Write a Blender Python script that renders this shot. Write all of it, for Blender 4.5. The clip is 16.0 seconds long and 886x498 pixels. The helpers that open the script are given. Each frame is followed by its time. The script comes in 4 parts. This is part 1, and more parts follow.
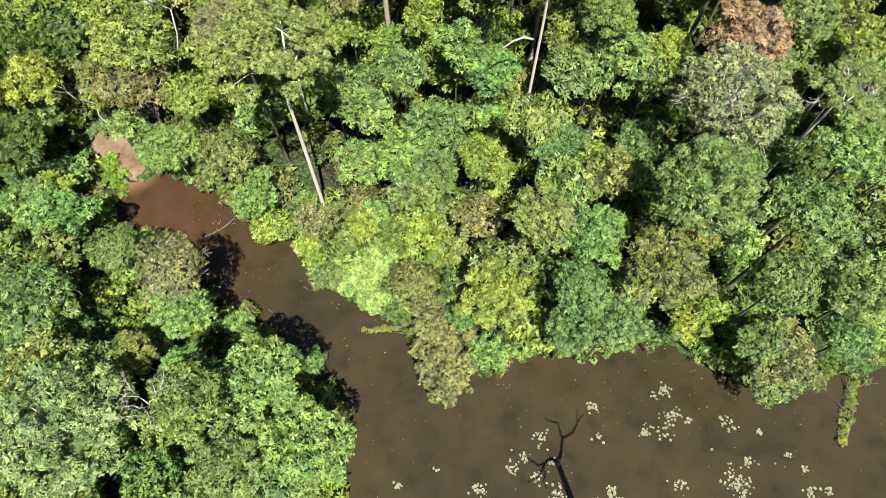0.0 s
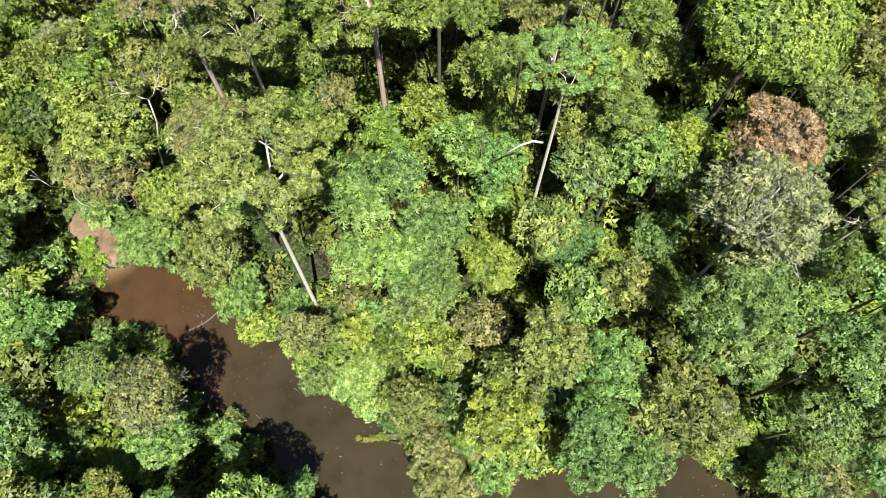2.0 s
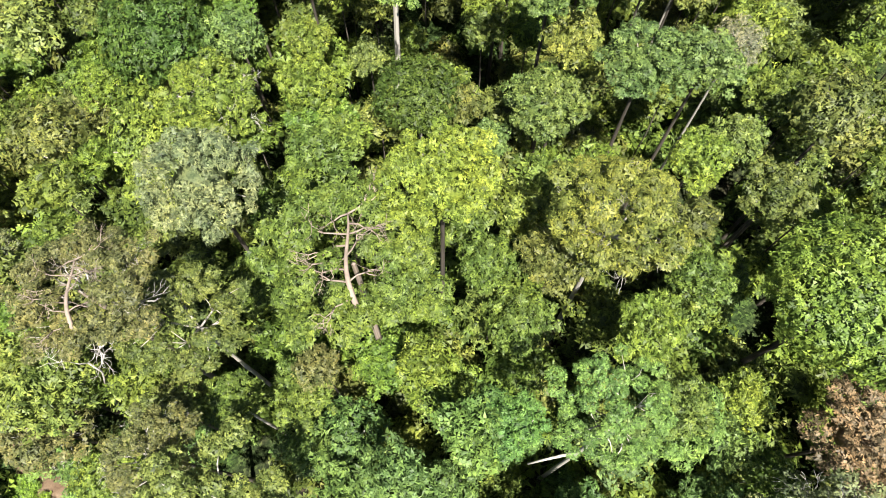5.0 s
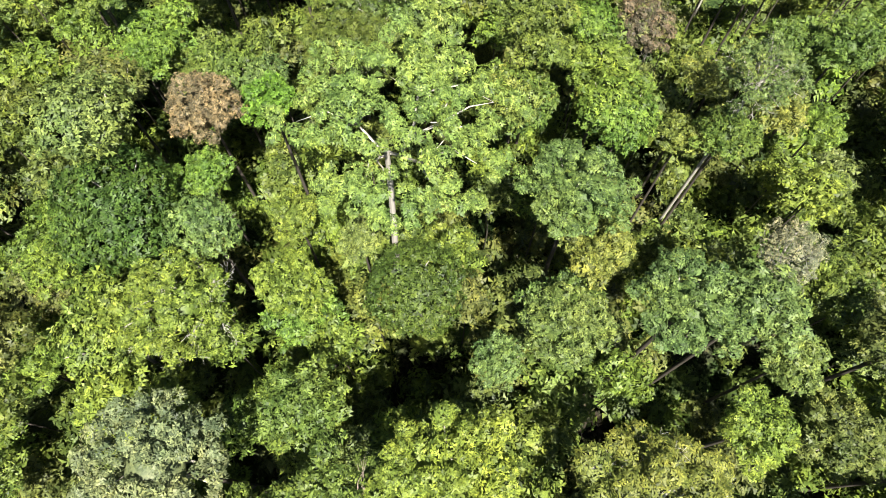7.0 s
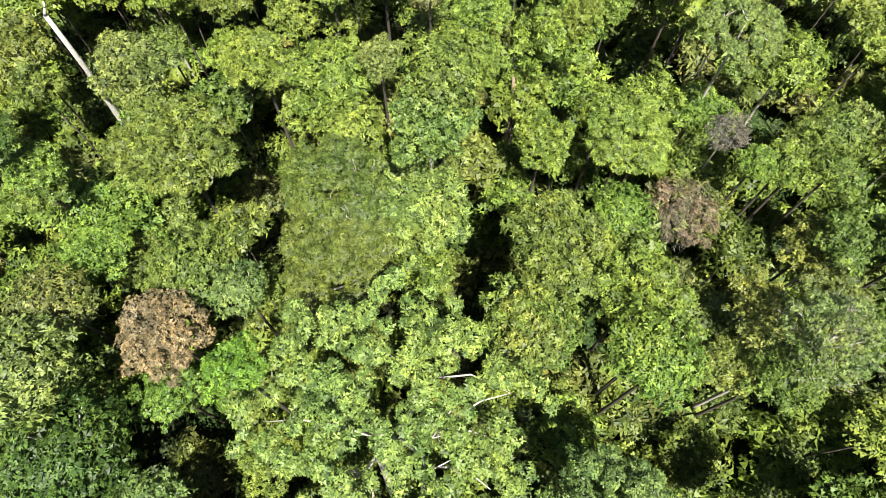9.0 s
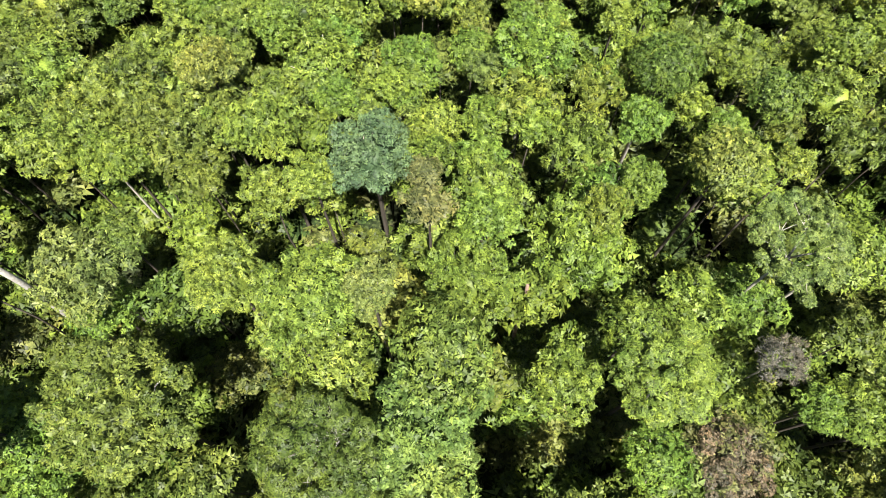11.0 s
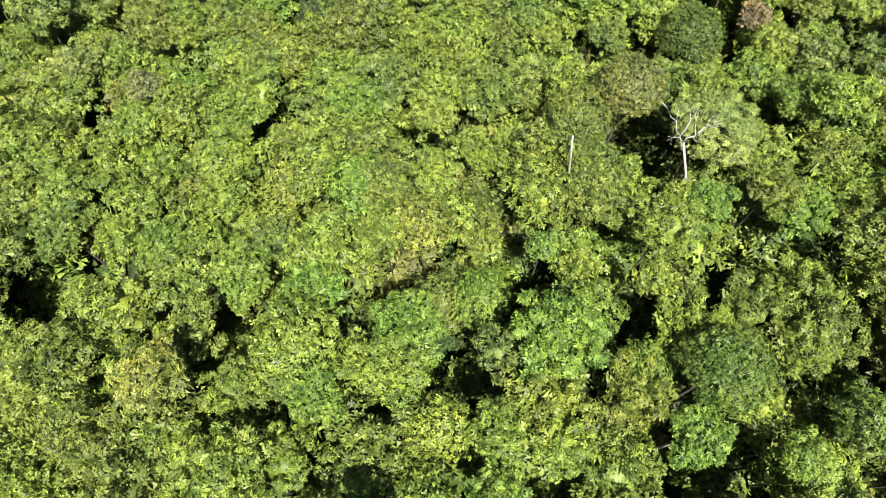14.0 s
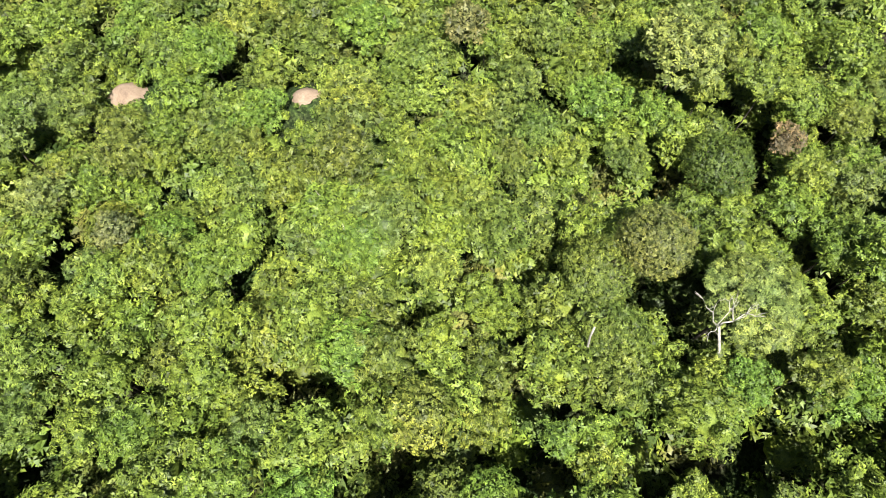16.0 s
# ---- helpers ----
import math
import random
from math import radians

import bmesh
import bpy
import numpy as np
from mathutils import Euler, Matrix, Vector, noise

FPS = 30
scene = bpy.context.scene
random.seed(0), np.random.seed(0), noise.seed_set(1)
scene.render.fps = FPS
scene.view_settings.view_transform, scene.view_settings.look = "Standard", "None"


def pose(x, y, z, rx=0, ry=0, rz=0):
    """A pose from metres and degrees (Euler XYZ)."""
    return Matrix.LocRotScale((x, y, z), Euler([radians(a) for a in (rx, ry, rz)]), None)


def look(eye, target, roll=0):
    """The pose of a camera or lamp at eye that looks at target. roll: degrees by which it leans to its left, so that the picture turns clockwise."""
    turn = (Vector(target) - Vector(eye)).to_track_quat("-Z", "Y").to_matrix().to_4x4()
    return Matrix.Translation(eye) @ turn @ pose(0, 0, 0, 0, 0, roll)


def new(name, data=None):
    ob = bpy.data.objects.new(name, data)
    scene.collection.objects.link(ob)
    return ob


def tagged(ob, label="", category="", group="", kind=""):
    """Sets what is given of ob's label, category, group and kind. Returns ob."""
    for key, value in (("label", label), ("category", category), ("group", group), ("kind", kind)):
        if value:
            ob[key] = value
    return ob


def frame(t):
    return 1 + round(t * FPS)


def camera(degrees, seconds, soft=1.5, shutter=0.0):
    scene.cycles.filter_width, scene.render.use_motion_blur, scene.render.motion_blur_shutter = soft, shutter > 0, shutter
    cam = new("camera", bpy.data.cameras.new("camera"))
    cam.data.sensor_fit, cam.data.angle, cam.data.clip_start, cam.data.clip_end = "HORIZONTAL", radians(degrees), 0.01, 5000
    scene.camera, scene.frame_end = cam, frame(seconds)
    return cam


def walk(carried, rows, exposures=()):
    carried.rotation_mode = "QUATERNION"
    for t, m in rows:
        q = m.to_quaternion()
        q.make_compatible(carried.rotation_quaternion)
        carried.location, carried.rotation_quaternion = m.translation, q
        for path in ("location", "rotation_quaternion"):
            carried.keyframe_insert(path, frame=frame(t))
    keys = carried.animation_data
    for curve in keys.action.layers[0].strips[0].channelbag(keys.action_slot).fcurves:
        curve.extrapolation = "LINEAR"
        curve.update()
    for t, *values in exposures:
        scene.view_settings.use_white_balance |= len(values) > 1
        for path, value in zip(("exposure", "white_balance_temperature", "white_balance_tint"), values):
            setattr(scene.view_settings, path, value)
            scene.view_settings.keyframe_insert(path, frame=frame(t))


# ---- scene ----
cam = camera(71.5, 16.0, soft=0.6)
PATH = [
    (0, pose(-0.00, 0.00, 65.00, 24.25, 0, 0)),
    (0.5, pose(-0.03, 2.30, 64.88, 24.25, 0, 0)),
    (1, pose(-0.06, 4.98, 64.82, 24.25, 0, 0)),
    (1.5, pose(-0.08, 8.04, 64.81, 24.25, 0, 0)),
    (2, pose(-0.09, 11.45, 64.79, 24.25, 0, 0)),
    (2.5, pose(-0.14, 15.18, 64.74, 24.25, 0, 0)),
    (3, pose(-0.18, 19.13, 64.67, 24.25, 0, 0)),
    (3.5, pose(-0.26, 23.25, 64.62, 24.25, 0, 0)),
    (4, pose(-0.37, 27.50, 64.59, 24.25, 0, 0)),
    (4.2, pose(-0.40, 29.26, 64.58, 24.25, 0, 0)),
    (6.3, pose(-0.58, 48.46, 64.67, 24.25, 0, 0)),
    (6.5, pose(-0.62, 50.35, 64.69, 24.25, 0, 0)),
    (7, pose(-0.71, 55.19, 64.76, 24.25, 0, 0)),
    (7.5, pose(-0.78, 60.06, 64.76, 24.25, 0, 0)),
    (8, pose(-0.84, 65.03, 64.76, 24.25, 0, 0)),
    (8.5, pose(-0.92, 70.01, 64.74, 24.25, 0, 0)),
    (9, pose(-0.97, 75.01, 64.74, 24.25, 0, 0)),
    (9.2, pose(-0.99, 77.01, 64.74, 24.25, 0, 0)),
    (11.3, pose(-1.09, 96.89, 64.57, 24.25, 0, 0)),
    (11.5, pose(-1.10, 98.69, 64.54, 24.25, 0, 0)),
    (12, pose(-1.15, 103.13, 64.52, 24.25, 0, 0)),
    (12.5, pose(-1.19, 107.57, 64.52, 24.25, 0, 0)),
    (13, pose(-1.24, 111.98, 64.50, 24.25, 0, 0)),
    (13.5, pose(-1.31, 116.41, 64.54, 24.25, 0, 0)),
    (14, pose(-1.38, 120.80, 64.55, 24.25, 0, 0)),
    (14.5, pose(-1.44, 125.23, 64.61, 24.25, 0, 0)),
    (15, pose(-1.46, 129.52, 64.69, 24.25, 0, 0)),
    (15.5, pose(-1.53, 133.59, 64.97, 24.25, 0, 0)),
    (16, pose(-1.63, 136.71, 65.00, 24.25, 0, 0)),
]
walk(cam, PATH)

# ---- light ----
# the sun stands high behind the camera, a little to its right
LIGHT_WAY = Vector((-0.108, 0.419, -0.902)).normalized()
sun = new("sun", bpy.data.lights.new("sun", "SUN"))
sun.data.energy, sun.data.angle, sun.data.color = 5.0, radians(0.53), (1.0, 0.955, 0.88)
sun.matrix_world = look((30, -60, 150), Vector((30, -60, 150)) + LIGHT_WAY)
world = bpy.data.worlds.new("sky")
scene.world = world
world.use_nodes = True
sky = world.node_tree.nodes.new("ShaderNodeTexSky")
sky.sky_type, sky.sun_disc = "NISHITA", False
sky.sun_elevation, sky.sun_rotation = radians(64.4), radians(165.5)
world.node_tree.nodes["Background"].inputs["Strength"].default_value = 0.03
world.node_tree.links.new(sky.outputs[0], world.node_tree.nodes["Background"].inputs["Color"])
scene.view_settings.exposure = 1.67

RNG = np.random.default_rng(11)


# ---- materials ----
def material(name, roughness=0.8, specular=0.3):
    m = bpy.data.materials.new(name)
    m.use_nodes = True
    b = m.node_tree.nodes["Principled BSDF"]
    b.inputs["Roughness"].default_value = roughness
    b.inputs["Specular IOR Level"].default_value = specular
    return m, m.node_tree.nodes, m.node_tree.links, b


def ramp(nodes, links, source, stops):
    r = nodes.new("ShaderNodeValToRGB")
    while len(r.color_ramp.elements) < len(stops):
        r.color_ramp.elements.new(0.5)
    for e, (at, c) in zip(r.color_ramp.elements, stops):
        e.position, e.color = at, (*c, 1)
    links.new(source, r.inputs[0])
    return r.outputs[0]


def noise_tex(nodes, links, scale, detail=3.0, coords="Object", rough=0.6):
    t = nodes.new("ShaderNodeTexCoord")
    n = nodes.new("ShaderNodeTexNoise")
    n.inputs["Scale"].default_value, n.inputs["Detail"].default_value = scale, detail
    n.inputs["Roughness"].default_value = rough
    links.new(t.outputs[coords], n.inputs["Vector"])
    return n.outputs["Fac"]


def mixed(nodes, links, kind, fac, a, b):
    m = nodes.new("ShaderNodeMix")
    m.data_type, m.blend_type = "RGBA", kind
    for k, v in ((0, fac), (6, a), (7, b)):
        if isinstance(v, (int, float)):
            m.inputs[k].default_value = v
        elif isinstance(v, tuple):
            m.inputs[k].default_value = (*v, 1)
        else:
            links.new(v, m.inputs[k])
    return m.outputs[2]


def bumped(nodes, links, bsdf, height, strength, distance):
    b = nodes.new("ShaderNodeBump")
    b.inputs["Strength"].default_value, b.inputs["Distance"].default_value = strength, distance
    links.new(height, b.inputs["Height"])
    links.new(b.outputs[0], bsdf.inputs["Normal"])


def leaf_material(name, roughness, glow, gloss, joined_trees=False):
    """Foliage: the tree's own tint, varied leaf by leaf, tuft by tuft and in patches over the crown."""
    m, n, l, b = material(name, roughness, gloss)
    info = n.new("ShaderNodeObjectInfo")
    geo = n.new("ShaderNodeNewGeometry")
    per_leaf = ramp(n, l, geo.outputs["Random Per Island"], [(0.0, (0.32, 0.37, 0.33)), (0.5, (0.92, 0.94, 0.89)), (1.0, (1.54, 1.48, 1.28))])
    place = n.new("ShaderNodeTexNoise")
    place.inputs["Scale"].default_value, place.inputs["Detail"].default_value = 1.3, 2.0
    l.new(geo.outputs["Position"], place.inputs["Vector"])
    tufts = ramp(n, l, place.outputs["Fac"], [(0.32, (0.74, 0.80, 0.78)), (0.5, (1.0, 1.0, 1.0)), (0.68, (1.20, 1.15, 1.02))])
    wide = n.new("ShaderNodeTexNoise")
    wide.inputs["Scale"].default_value, wide.inputs["Detail"].default_value = 0.22, 2.0
    l.new(geo.outputs["Position"], wide.inputs["Vector"])
    patches = ramp(n, l, wide.outputs["Fac"], [(0.35, (0.84, 0.90, 0.92)), (0.65, (1.14, 1.08, 0.98))])
    tint = n.new("ShaderNodeAttribute")
    tint.attribute_name = "tint"
    c = mixed(n, l, "MULTIPLY", 1.0, tint.outputs["Color"] if joined_trees else info.outputs["Color"], per_leaf)
    c = mixed(n, l, "MULTIPLY", 1.0, c, tufts)
    c = mixed(n, l, "MULTIPLY", 1.0, c, patches)
    leaflets = n.new("ShaderNodeTexVoronoi")
    leaflets.inputs["Scale"].default_value = 9.0
    l.new(geo.outputs["Position"], leaflets.inputs["Vector"])
    tone = n.new("ShaderNodeSeparateColor")
    l.new(leaflets.outputs["Color"], tone.inputs[0])
    c = mixed(n, l, "MULTIPLY", 1.0, c, ramp(n, l, tone.outputs[0], [(0.0, (0.66, 0.69, 0.66)), (0.5, (1.0, 1.0, 1.0)), (1.0, (1.3, 1.28, 1.25))]))
    hue = n.new("ShaderNodeHueSaturation")
    shift = n.new("ShaderNodeMapRange")
    shift.inputs["To Min"].default_value, shift.inputs["To Max"].default_value = 0.486, 0.514
    l.new(info.outputs["Random"], shift.inputs["Value"])
    l.new(shift.outputs[0], hue.inputs["Hue"])
    l.new(c, hue.inputs["Color"])
    l.new(hue.outputs[0], b.inputs["Base Color"])
    t = n.new("ShaderNodeBsdfTranslucent")
    l.new(hue.outputs[0], t.inputs["Color"])
    mix = n.new("ShaderNodeMixShader")
    mix.inputs[0].default_value = glow
    l.new(b.outputs[0], mix.inputs[1])
    l.new(t.outputs[0], mix.inputs[2])
    l.new(mix.outputs[0], n["Material Output"].inputs["Surface"])
    return m


LEAF = leaf_material("leaves", 0.5, 0.12, 0.22)
LEAF_JOINED = leaf_material("undergrowth_leaves", 0.5, 0.12, 0.22, True)


def bark_material(name, dark, light, scale):
    m, n, l, b = material(name, 0.85, 0.2)
    f = noise_tex(n, l, scale, 5.0)
    l.new(ramp(n, l, f, [(0.3, dark), (0.65, light)]), b.inputs["Base Color"])
    bumped(n, l, b, f, 0.6, 0.05)
    return m


BARK_PALE = bark_material("pale_bark", (0.24, 0.22, 0.18), (0.45, 0.42, 0.37), 3.0)
BARK_BROWN = bark_material("brown_bark", (0.035, 0.03, 0.024), (0.1, 0.085, 0.068), 3.0)
BARK_GREY = bark_material("grey_brown_bark", (0.15, 0.12, 0.095), (0.33, 0.265, 0.215), 3.0)
DEAD_WOOD = bark_material("bleached_dead_wood", (0.24, 0.22, 0.19), (0.42, 0.4, 0.36), 4.0)
RED_WOOD = bark_material("broken_reddish_wood", (0.12, 0.075, 0.055), (0.26, 0.19, 0.15), 4.0)


def ground_material():
    m, n, l, b = material("forest_floor", 0.95, 0.1)
    broad = noise_tex(n, l, 0.12, 4.0)
    fine = noise_tex(n, l, 2.5, 6.0)
    # litter and herbs, their colours darkened throughout to hold the shade of canopy gaps
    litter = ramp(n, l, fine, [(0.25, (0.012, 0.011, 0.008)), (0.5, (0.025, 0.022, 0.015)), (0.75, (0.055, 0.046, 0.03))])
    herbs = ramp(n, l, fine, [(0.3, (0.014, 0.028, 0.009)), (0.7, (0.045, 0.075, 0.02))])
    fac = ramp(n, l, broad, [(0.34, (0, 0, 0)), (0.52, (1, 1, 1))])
    leaf = n.new("ShaderNodeTexVoronoi")
    leaf.inputs["Scale"].default_value = 4.0
    place = n.new("ShaderNodeTexCoord")
    l.new(place.outputs["Object"], leaf.inputs["Vector"])
    tone = n.new("ShaderNodeSeparateColor")
    l.new(leaf.outputs["Color"], tone.inputs[0])
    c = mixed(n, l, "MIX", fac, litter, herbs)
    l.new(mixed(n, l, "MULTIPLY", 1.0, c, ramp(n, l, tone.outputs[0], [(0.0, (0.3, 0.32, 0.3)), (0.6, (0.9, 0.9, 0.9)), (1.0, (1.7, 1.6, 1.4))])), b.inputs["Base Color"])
    bumped(n, l, b, fine, 1.0, 0.15)
    return m


def soil_material(name, pale):
    m, n, l, b = material(name, 0.9, 0.15)
    broad, fine = noise_tex(n, l, 0.5, 4.0), noise_tex(n, l, 6.0, 6.0)
    c = ramp(n, l, broad, [(0.25, tuple(q * pale + 0.1 * (pale - 1) for q in (0.075, 0.048, 0.029))), (0.5, tuple(q * pale + 0.1 * (pale - 1) for q in (0.14, 0.1, 0.066))), (0.75, tuple(q * pale + 0.1 * (pale - 1) for q in (0.2, 0.155, 0.11)))])
    l.new(mixed(n, l, "MULTIPLY", 0.7, c, ramp(n, l, fine, [(0.3, (0.55, 0.52, 0.5)), (0.7, (1.15, 1.1, 1.05))])), b.inputs["Base Color"])
    bumped(n, l, b, fine, 0.7, 0.06)
    return m


def water_material():
    """Still, silty brown water: reddish in the shallows, dull grey-brown in the open."""
    m, n, l, b = material("silty_water", 0.06, 0.5)
    b.inputs["IOR"].default_value = 1.33
    broad, mid = noise_tex(n, l, 0.07, 3.0), noise_tex(n, l, 0.35, 4.0)
    t = n.new("ShaderNodeTexCoord")
    xyz = n.new("ShaderNodeSeparateXYZ")
    l.new(t.outputs["Object"], xyz.inputs[0])
    up = n.new("ShaderNodeMapRange")
    up.inputs["From Min"].default_value, up.inputs["From Max"].default_value = -18.0, -30.0
    l.new(xyz.outputs["X"], up.inputs["Value"])
    open_water = ramp(n, l, broad, [(0.3, (0.0195, 0.0165, 0.0095)), (0.7, (0.0315, 0.0245, 0.0135))])
    c = mixed(n, l, "MIX", up.outputs[0], open_water, (0.038, 0.022, 0.0105))
    head = n.new("ShaderNodeVectorMath")
    head.operation = "DISTANCE"
    head.inputs[1].default_value = (-38.4, 40.3, 0)
    l.new(t.outputs["Object"], head.inputs[0])
    shoal = n.new("ShaderNodeMapRange")
    shoal.inputs["From Min"].default_value, shoal.inputs["From Max"].default_value = 4.2, 1.6
    l.new(head.outputs["Value"], shoal.inputs["Value"])
    c = mixed(n, l, "MIX", shoal.outputs[0], c, (0.13, 0.085, 0.045))
    c = mixed(n, l, "MULTIPLY", 0.75, c, ramp(n, l, mid, [(0.28, (0.5, 0.55, 0.55)), (0.45, (0.9, 0.9, 0.9)), (0.7, (1.15, 1.12, 1.1))]))
    l.new(c, b.inputs["Base Color"])
    bumped(n, l, b, noise_tex(n, l, 1.2, 3.0), 0.05, 0.05)
    return m


def plain_material(name, dark, light, scale, roughness=0.7):
    m, n, l, b = material(name, roughness, 0.3)
    geo = n.new("ShaderNodeNewGeometry")
    c = ramp(n, l, geo.outputs["Random Per Island"], [(0.0, dark), (1.0, light)])
    l.new(mixed(n, l, "MULTIPLY", 0.6, c, ramp(n, l, noise_tex(n, l, scale), [(0.3, (0.65, 0.65, 0.65)), (0.7, (1.15, 1.15, 1.15))])), b.inputs["Base Color"])
    return m


GROUND, SOIL, PALE_SOIL, WATER = ground_material(), soil_material("bare_clay_soil", 1.0), soil_material("pale_clay_soil", 1.4), water_material()
PAD = plain_material("lily_pad", (0.07, 0.075, 0.035), (0.17, 0.16, 0.105), 3.0, 0.45)
LITTER = plain_material("floating_litter", (0.14, 0.06, 0.025), (0.32, 0.25, 0.17), 4.0)


# ---- mesh helpers ----
def mesh_from(name, verts, faces, mats, smooth=True):
    me = bpy.data.meshes.new(name)
    me.from_pydata(verts if isinstance(verts, list) else verts.tolist(), [], faces if isinstance(faces, list) else faces.tolist())
    for m in mats:
        me.materials.append(m)
    if smooth:
        me.polygons.foreach_set("use_smooth", [True] * len(me.polygons))
    me.update()
    return me


def part(name, me, parent, m=None, label=""):
    ob = new(name, me)
    ob.parent = parent
    if m is not None:
        ob.matrix_basis = m
    return tagged(ob, label)


def tube(points, radii, sides=6):
    """A tapered round limb along points, closed at both ends."""
    V, F = [], []
    for i, (p, r) in enumerate(zip(points, radii)):
        p = Vector(p)
        d = (Vector(points[min(i + 1, len(points) - 1)]) - Vector(points[max(i - 1, 0)])).normalized()
        a = d.orthogonal().normalized()
        c = d.cross(a)
        for k in range(sides):
            w = 2 * math.pi * k / sides
            V.append(tuple(p + (a * math.cos(w) + c * math.sin(w)) * r))
        if i:
            for k in range(sides):
                q, s = (i - 1) * sides + k, (i - 1) * sides + (k + 1) % sides
                F.append((q, s, s + sides, q + sides))
    V += [tuple(points[0]), tuple(points[-1])]
    n = len(V)
    for k in range(sides):
        F.append(((k + 1) % sides, k, n - 2))
        F.append(((len(points) - 1) * sides + k, (len(points) - 1) * sides + (k + 1) % sides, n - 1))
    return V, F


def joined(pieces):
    V, F = [], []
    for v, f in pieces:
        o = len(V)
        V += v
        F += [tuple(i + o for i in q) for q in f]
    return V, F


def ball(level):
    bm = bmesh.new()
    bmesh.ops.create_icosphere(bm, subdivisions=level, radius=1)
    v = np.array([x.co[:] for x in bm.verts])
    f = np.array([[x.index for x in y.verts] for y in bm.faces])
    bm.free()
    return v, f


BALLS = {2: ball(2)}


def unit(v):
    return v / np.maximum(np.linalg.norm(v, axis=-1, keepdims=True), 1e-9)


def spiral(n, low, rng):
    """Even directions over a ball, from the top down to the height low."""
    i = np.arange(n) + 0.5
    z = 1 - i / n * (1 - low)
    w = i * 2.39996 + rng.random() * 6
    q = np.sqrt(np.maximum(0, 1 - z * z))
    return np.stack([q * np.cos(w), q * np.sin(w), z], 1)


def rosettes(rng, at, way, radius, leaves=4, wide=0.52, droop=0.2, lift=0.5, stray=0.38):
    """Leaf tufts: in each, a few leaves spread from the end of one twig."""
    m = len(at)
    N = unit(way + stray * rng.normal(size=(m, 3)))
    A = unit(np.cross(N, rng.normal(size=(m, 3))))
    B = np.cross(N, A)
    w = (np.arange(leaves) / leaves * 2 * math.pi)[None] + rng.uniform(-0.45, 0.45, (m, leaves))
    e = A[:, None] * np.cos(w)[..., None] + B[:, None] * np.sin(w)[..., None]
    side = np.cross(N[:, None], e)
    up = rng.uniform(-lift, lift, (m, leaves, 1))
    e = unit(e + N[:, None] * up - np.array([0, 0, droop]))
    r = radius[:, None, None] * rng.uniform(0.65, 1.3, (m, leaves, 1))
    far = at[:, None] + e * r
    tip = side * r * wide * rng.uniform(0.6, 1.15, (m, leaves, 1)) + e * r * rng.uniform(-0.5, 0.5, (m, leaves, 1))
    V = np.concatenate([at[:, None], far + tip, far - tip], 1).reshape(-1, 3)
    o = (np.arange(m) * (2 * leaves + 1))[:, None]
    k = np.arange(leaves)[None]
    return V, np.stack([o + 0 * k, o + 1 + k, o + 1 + leaves + k], -1).reshape(-1, 3)


def leafy(rng, at, way, radius, core, **more):
    """A crown's mesh: tufts of leaves, and the close mass of twigs and leaves inside."""
    leaf, F = rosettes(rng, at, way, radius, **more)
    if core is not None:
        bv, bf = BALLS[2]
        keep = (bv[:, 2] > -0.6)[bf].all(1)
        body = bv * (1 + 0.45 * (rng.random((len(bv), 1)) - 0.5)) * np.array(core)
        return np.concatenate([body, leaf]), bf[keep].tolist() + (F + len(bv)).tolist()
    return leaf, F.tolist()


def foliage(rng, centres, radii, flat, metres, cover, tuft=0.19, core=None, low=-0.12, deep=0.8, **more):
    """Leafy lobes, each set with tufts. metres is the crown's usual radius."""
    squash, tr = np.array([1, 1, 1 / flat]), tuft / metres
    C, N = [], []
    for at, (c, r) in enumerate(zip(centres, radii)):
        d = spiral(max(3, int(cover * (1 - low) * 6.283 * r * r * 0.54 / (tr * tr))), low, rng)
        d = unit(d + 0.2 * rng.normal(size=d.shape))
        p = c + d * r * np.array([1, 1, flat]) * rng.uniform(deep, 1.1, (len(d), 1))
        gap = np.linalg.norm((p[:, None] - centres[None]) * squash, axis=2) / radii[None]
        gap[:, at] = 9
        seen = gap.min(1) > 0.82
        C.append(p[seen])
        N.append(unit(d[seen] * squash + np.array([0, 0, 0.45])))
    C, N = np.concatenate(C), np.concatenate(N)
    return leafy(rng, C, N, tr * rng.uniform(0.7, 1.4, len(C)), core, **more)


def mound(rng, k, metres, cover, lumps=0.2, low=-0.25, tuft=0.19, **more):
    """A closed, gently lumpy crown set with tufts all over."""
    shift, tr = Vector(rng.random(3) * 50), tuft / metres
    d = spiral(int(cover * (1 - low) * 6.283 * 0.95 * 0.56 / (tr * tr)), low, rng)
    d = unit(d + 0.05 * rng.normal(size=d.shape))
    far = [1 - lumps + lumps * 1.2 * noise.noise(Vector(q) * 1.9 + shift) + lumps * 2.0 * abs(noise.noise(Vector(q) * 4.2 + shift)) for q in d]
    far = (np.array(far) + rng.uniform(-0.09, 0.06, len(d)))[:, None]
    ax = np.array([1, 1, k])
    N = unit(d / ax + np.array([0, 0, 0.4]))
    return leafy(rng, d * far * ax, N, tr * rng.uniform(0.7, 1.4, len(d)), 0.5 * ax, **more)


def dome_points(rng, n, k, low=-0.25, shell=(0.72, 0.98)):
    """Clump centres over the upper part of a round crown."""
    i = np.arange(n) + 0.5
    z = 1 - i / n * (1 - low)
    w = i * 2.39996 + rng.random() * 6
    q = np.sqrt(np.maximum(0, 1 - z * z))
    p = np.stack([q * np.cos(w), q * np.sin(w), z], 1) + 0.10 * rng.normal(size=(n, 3))
    return p * (shell[0] + (shell[1] - shell[0]) * rng.random((n, 1))) * np.array([1, 1, k])


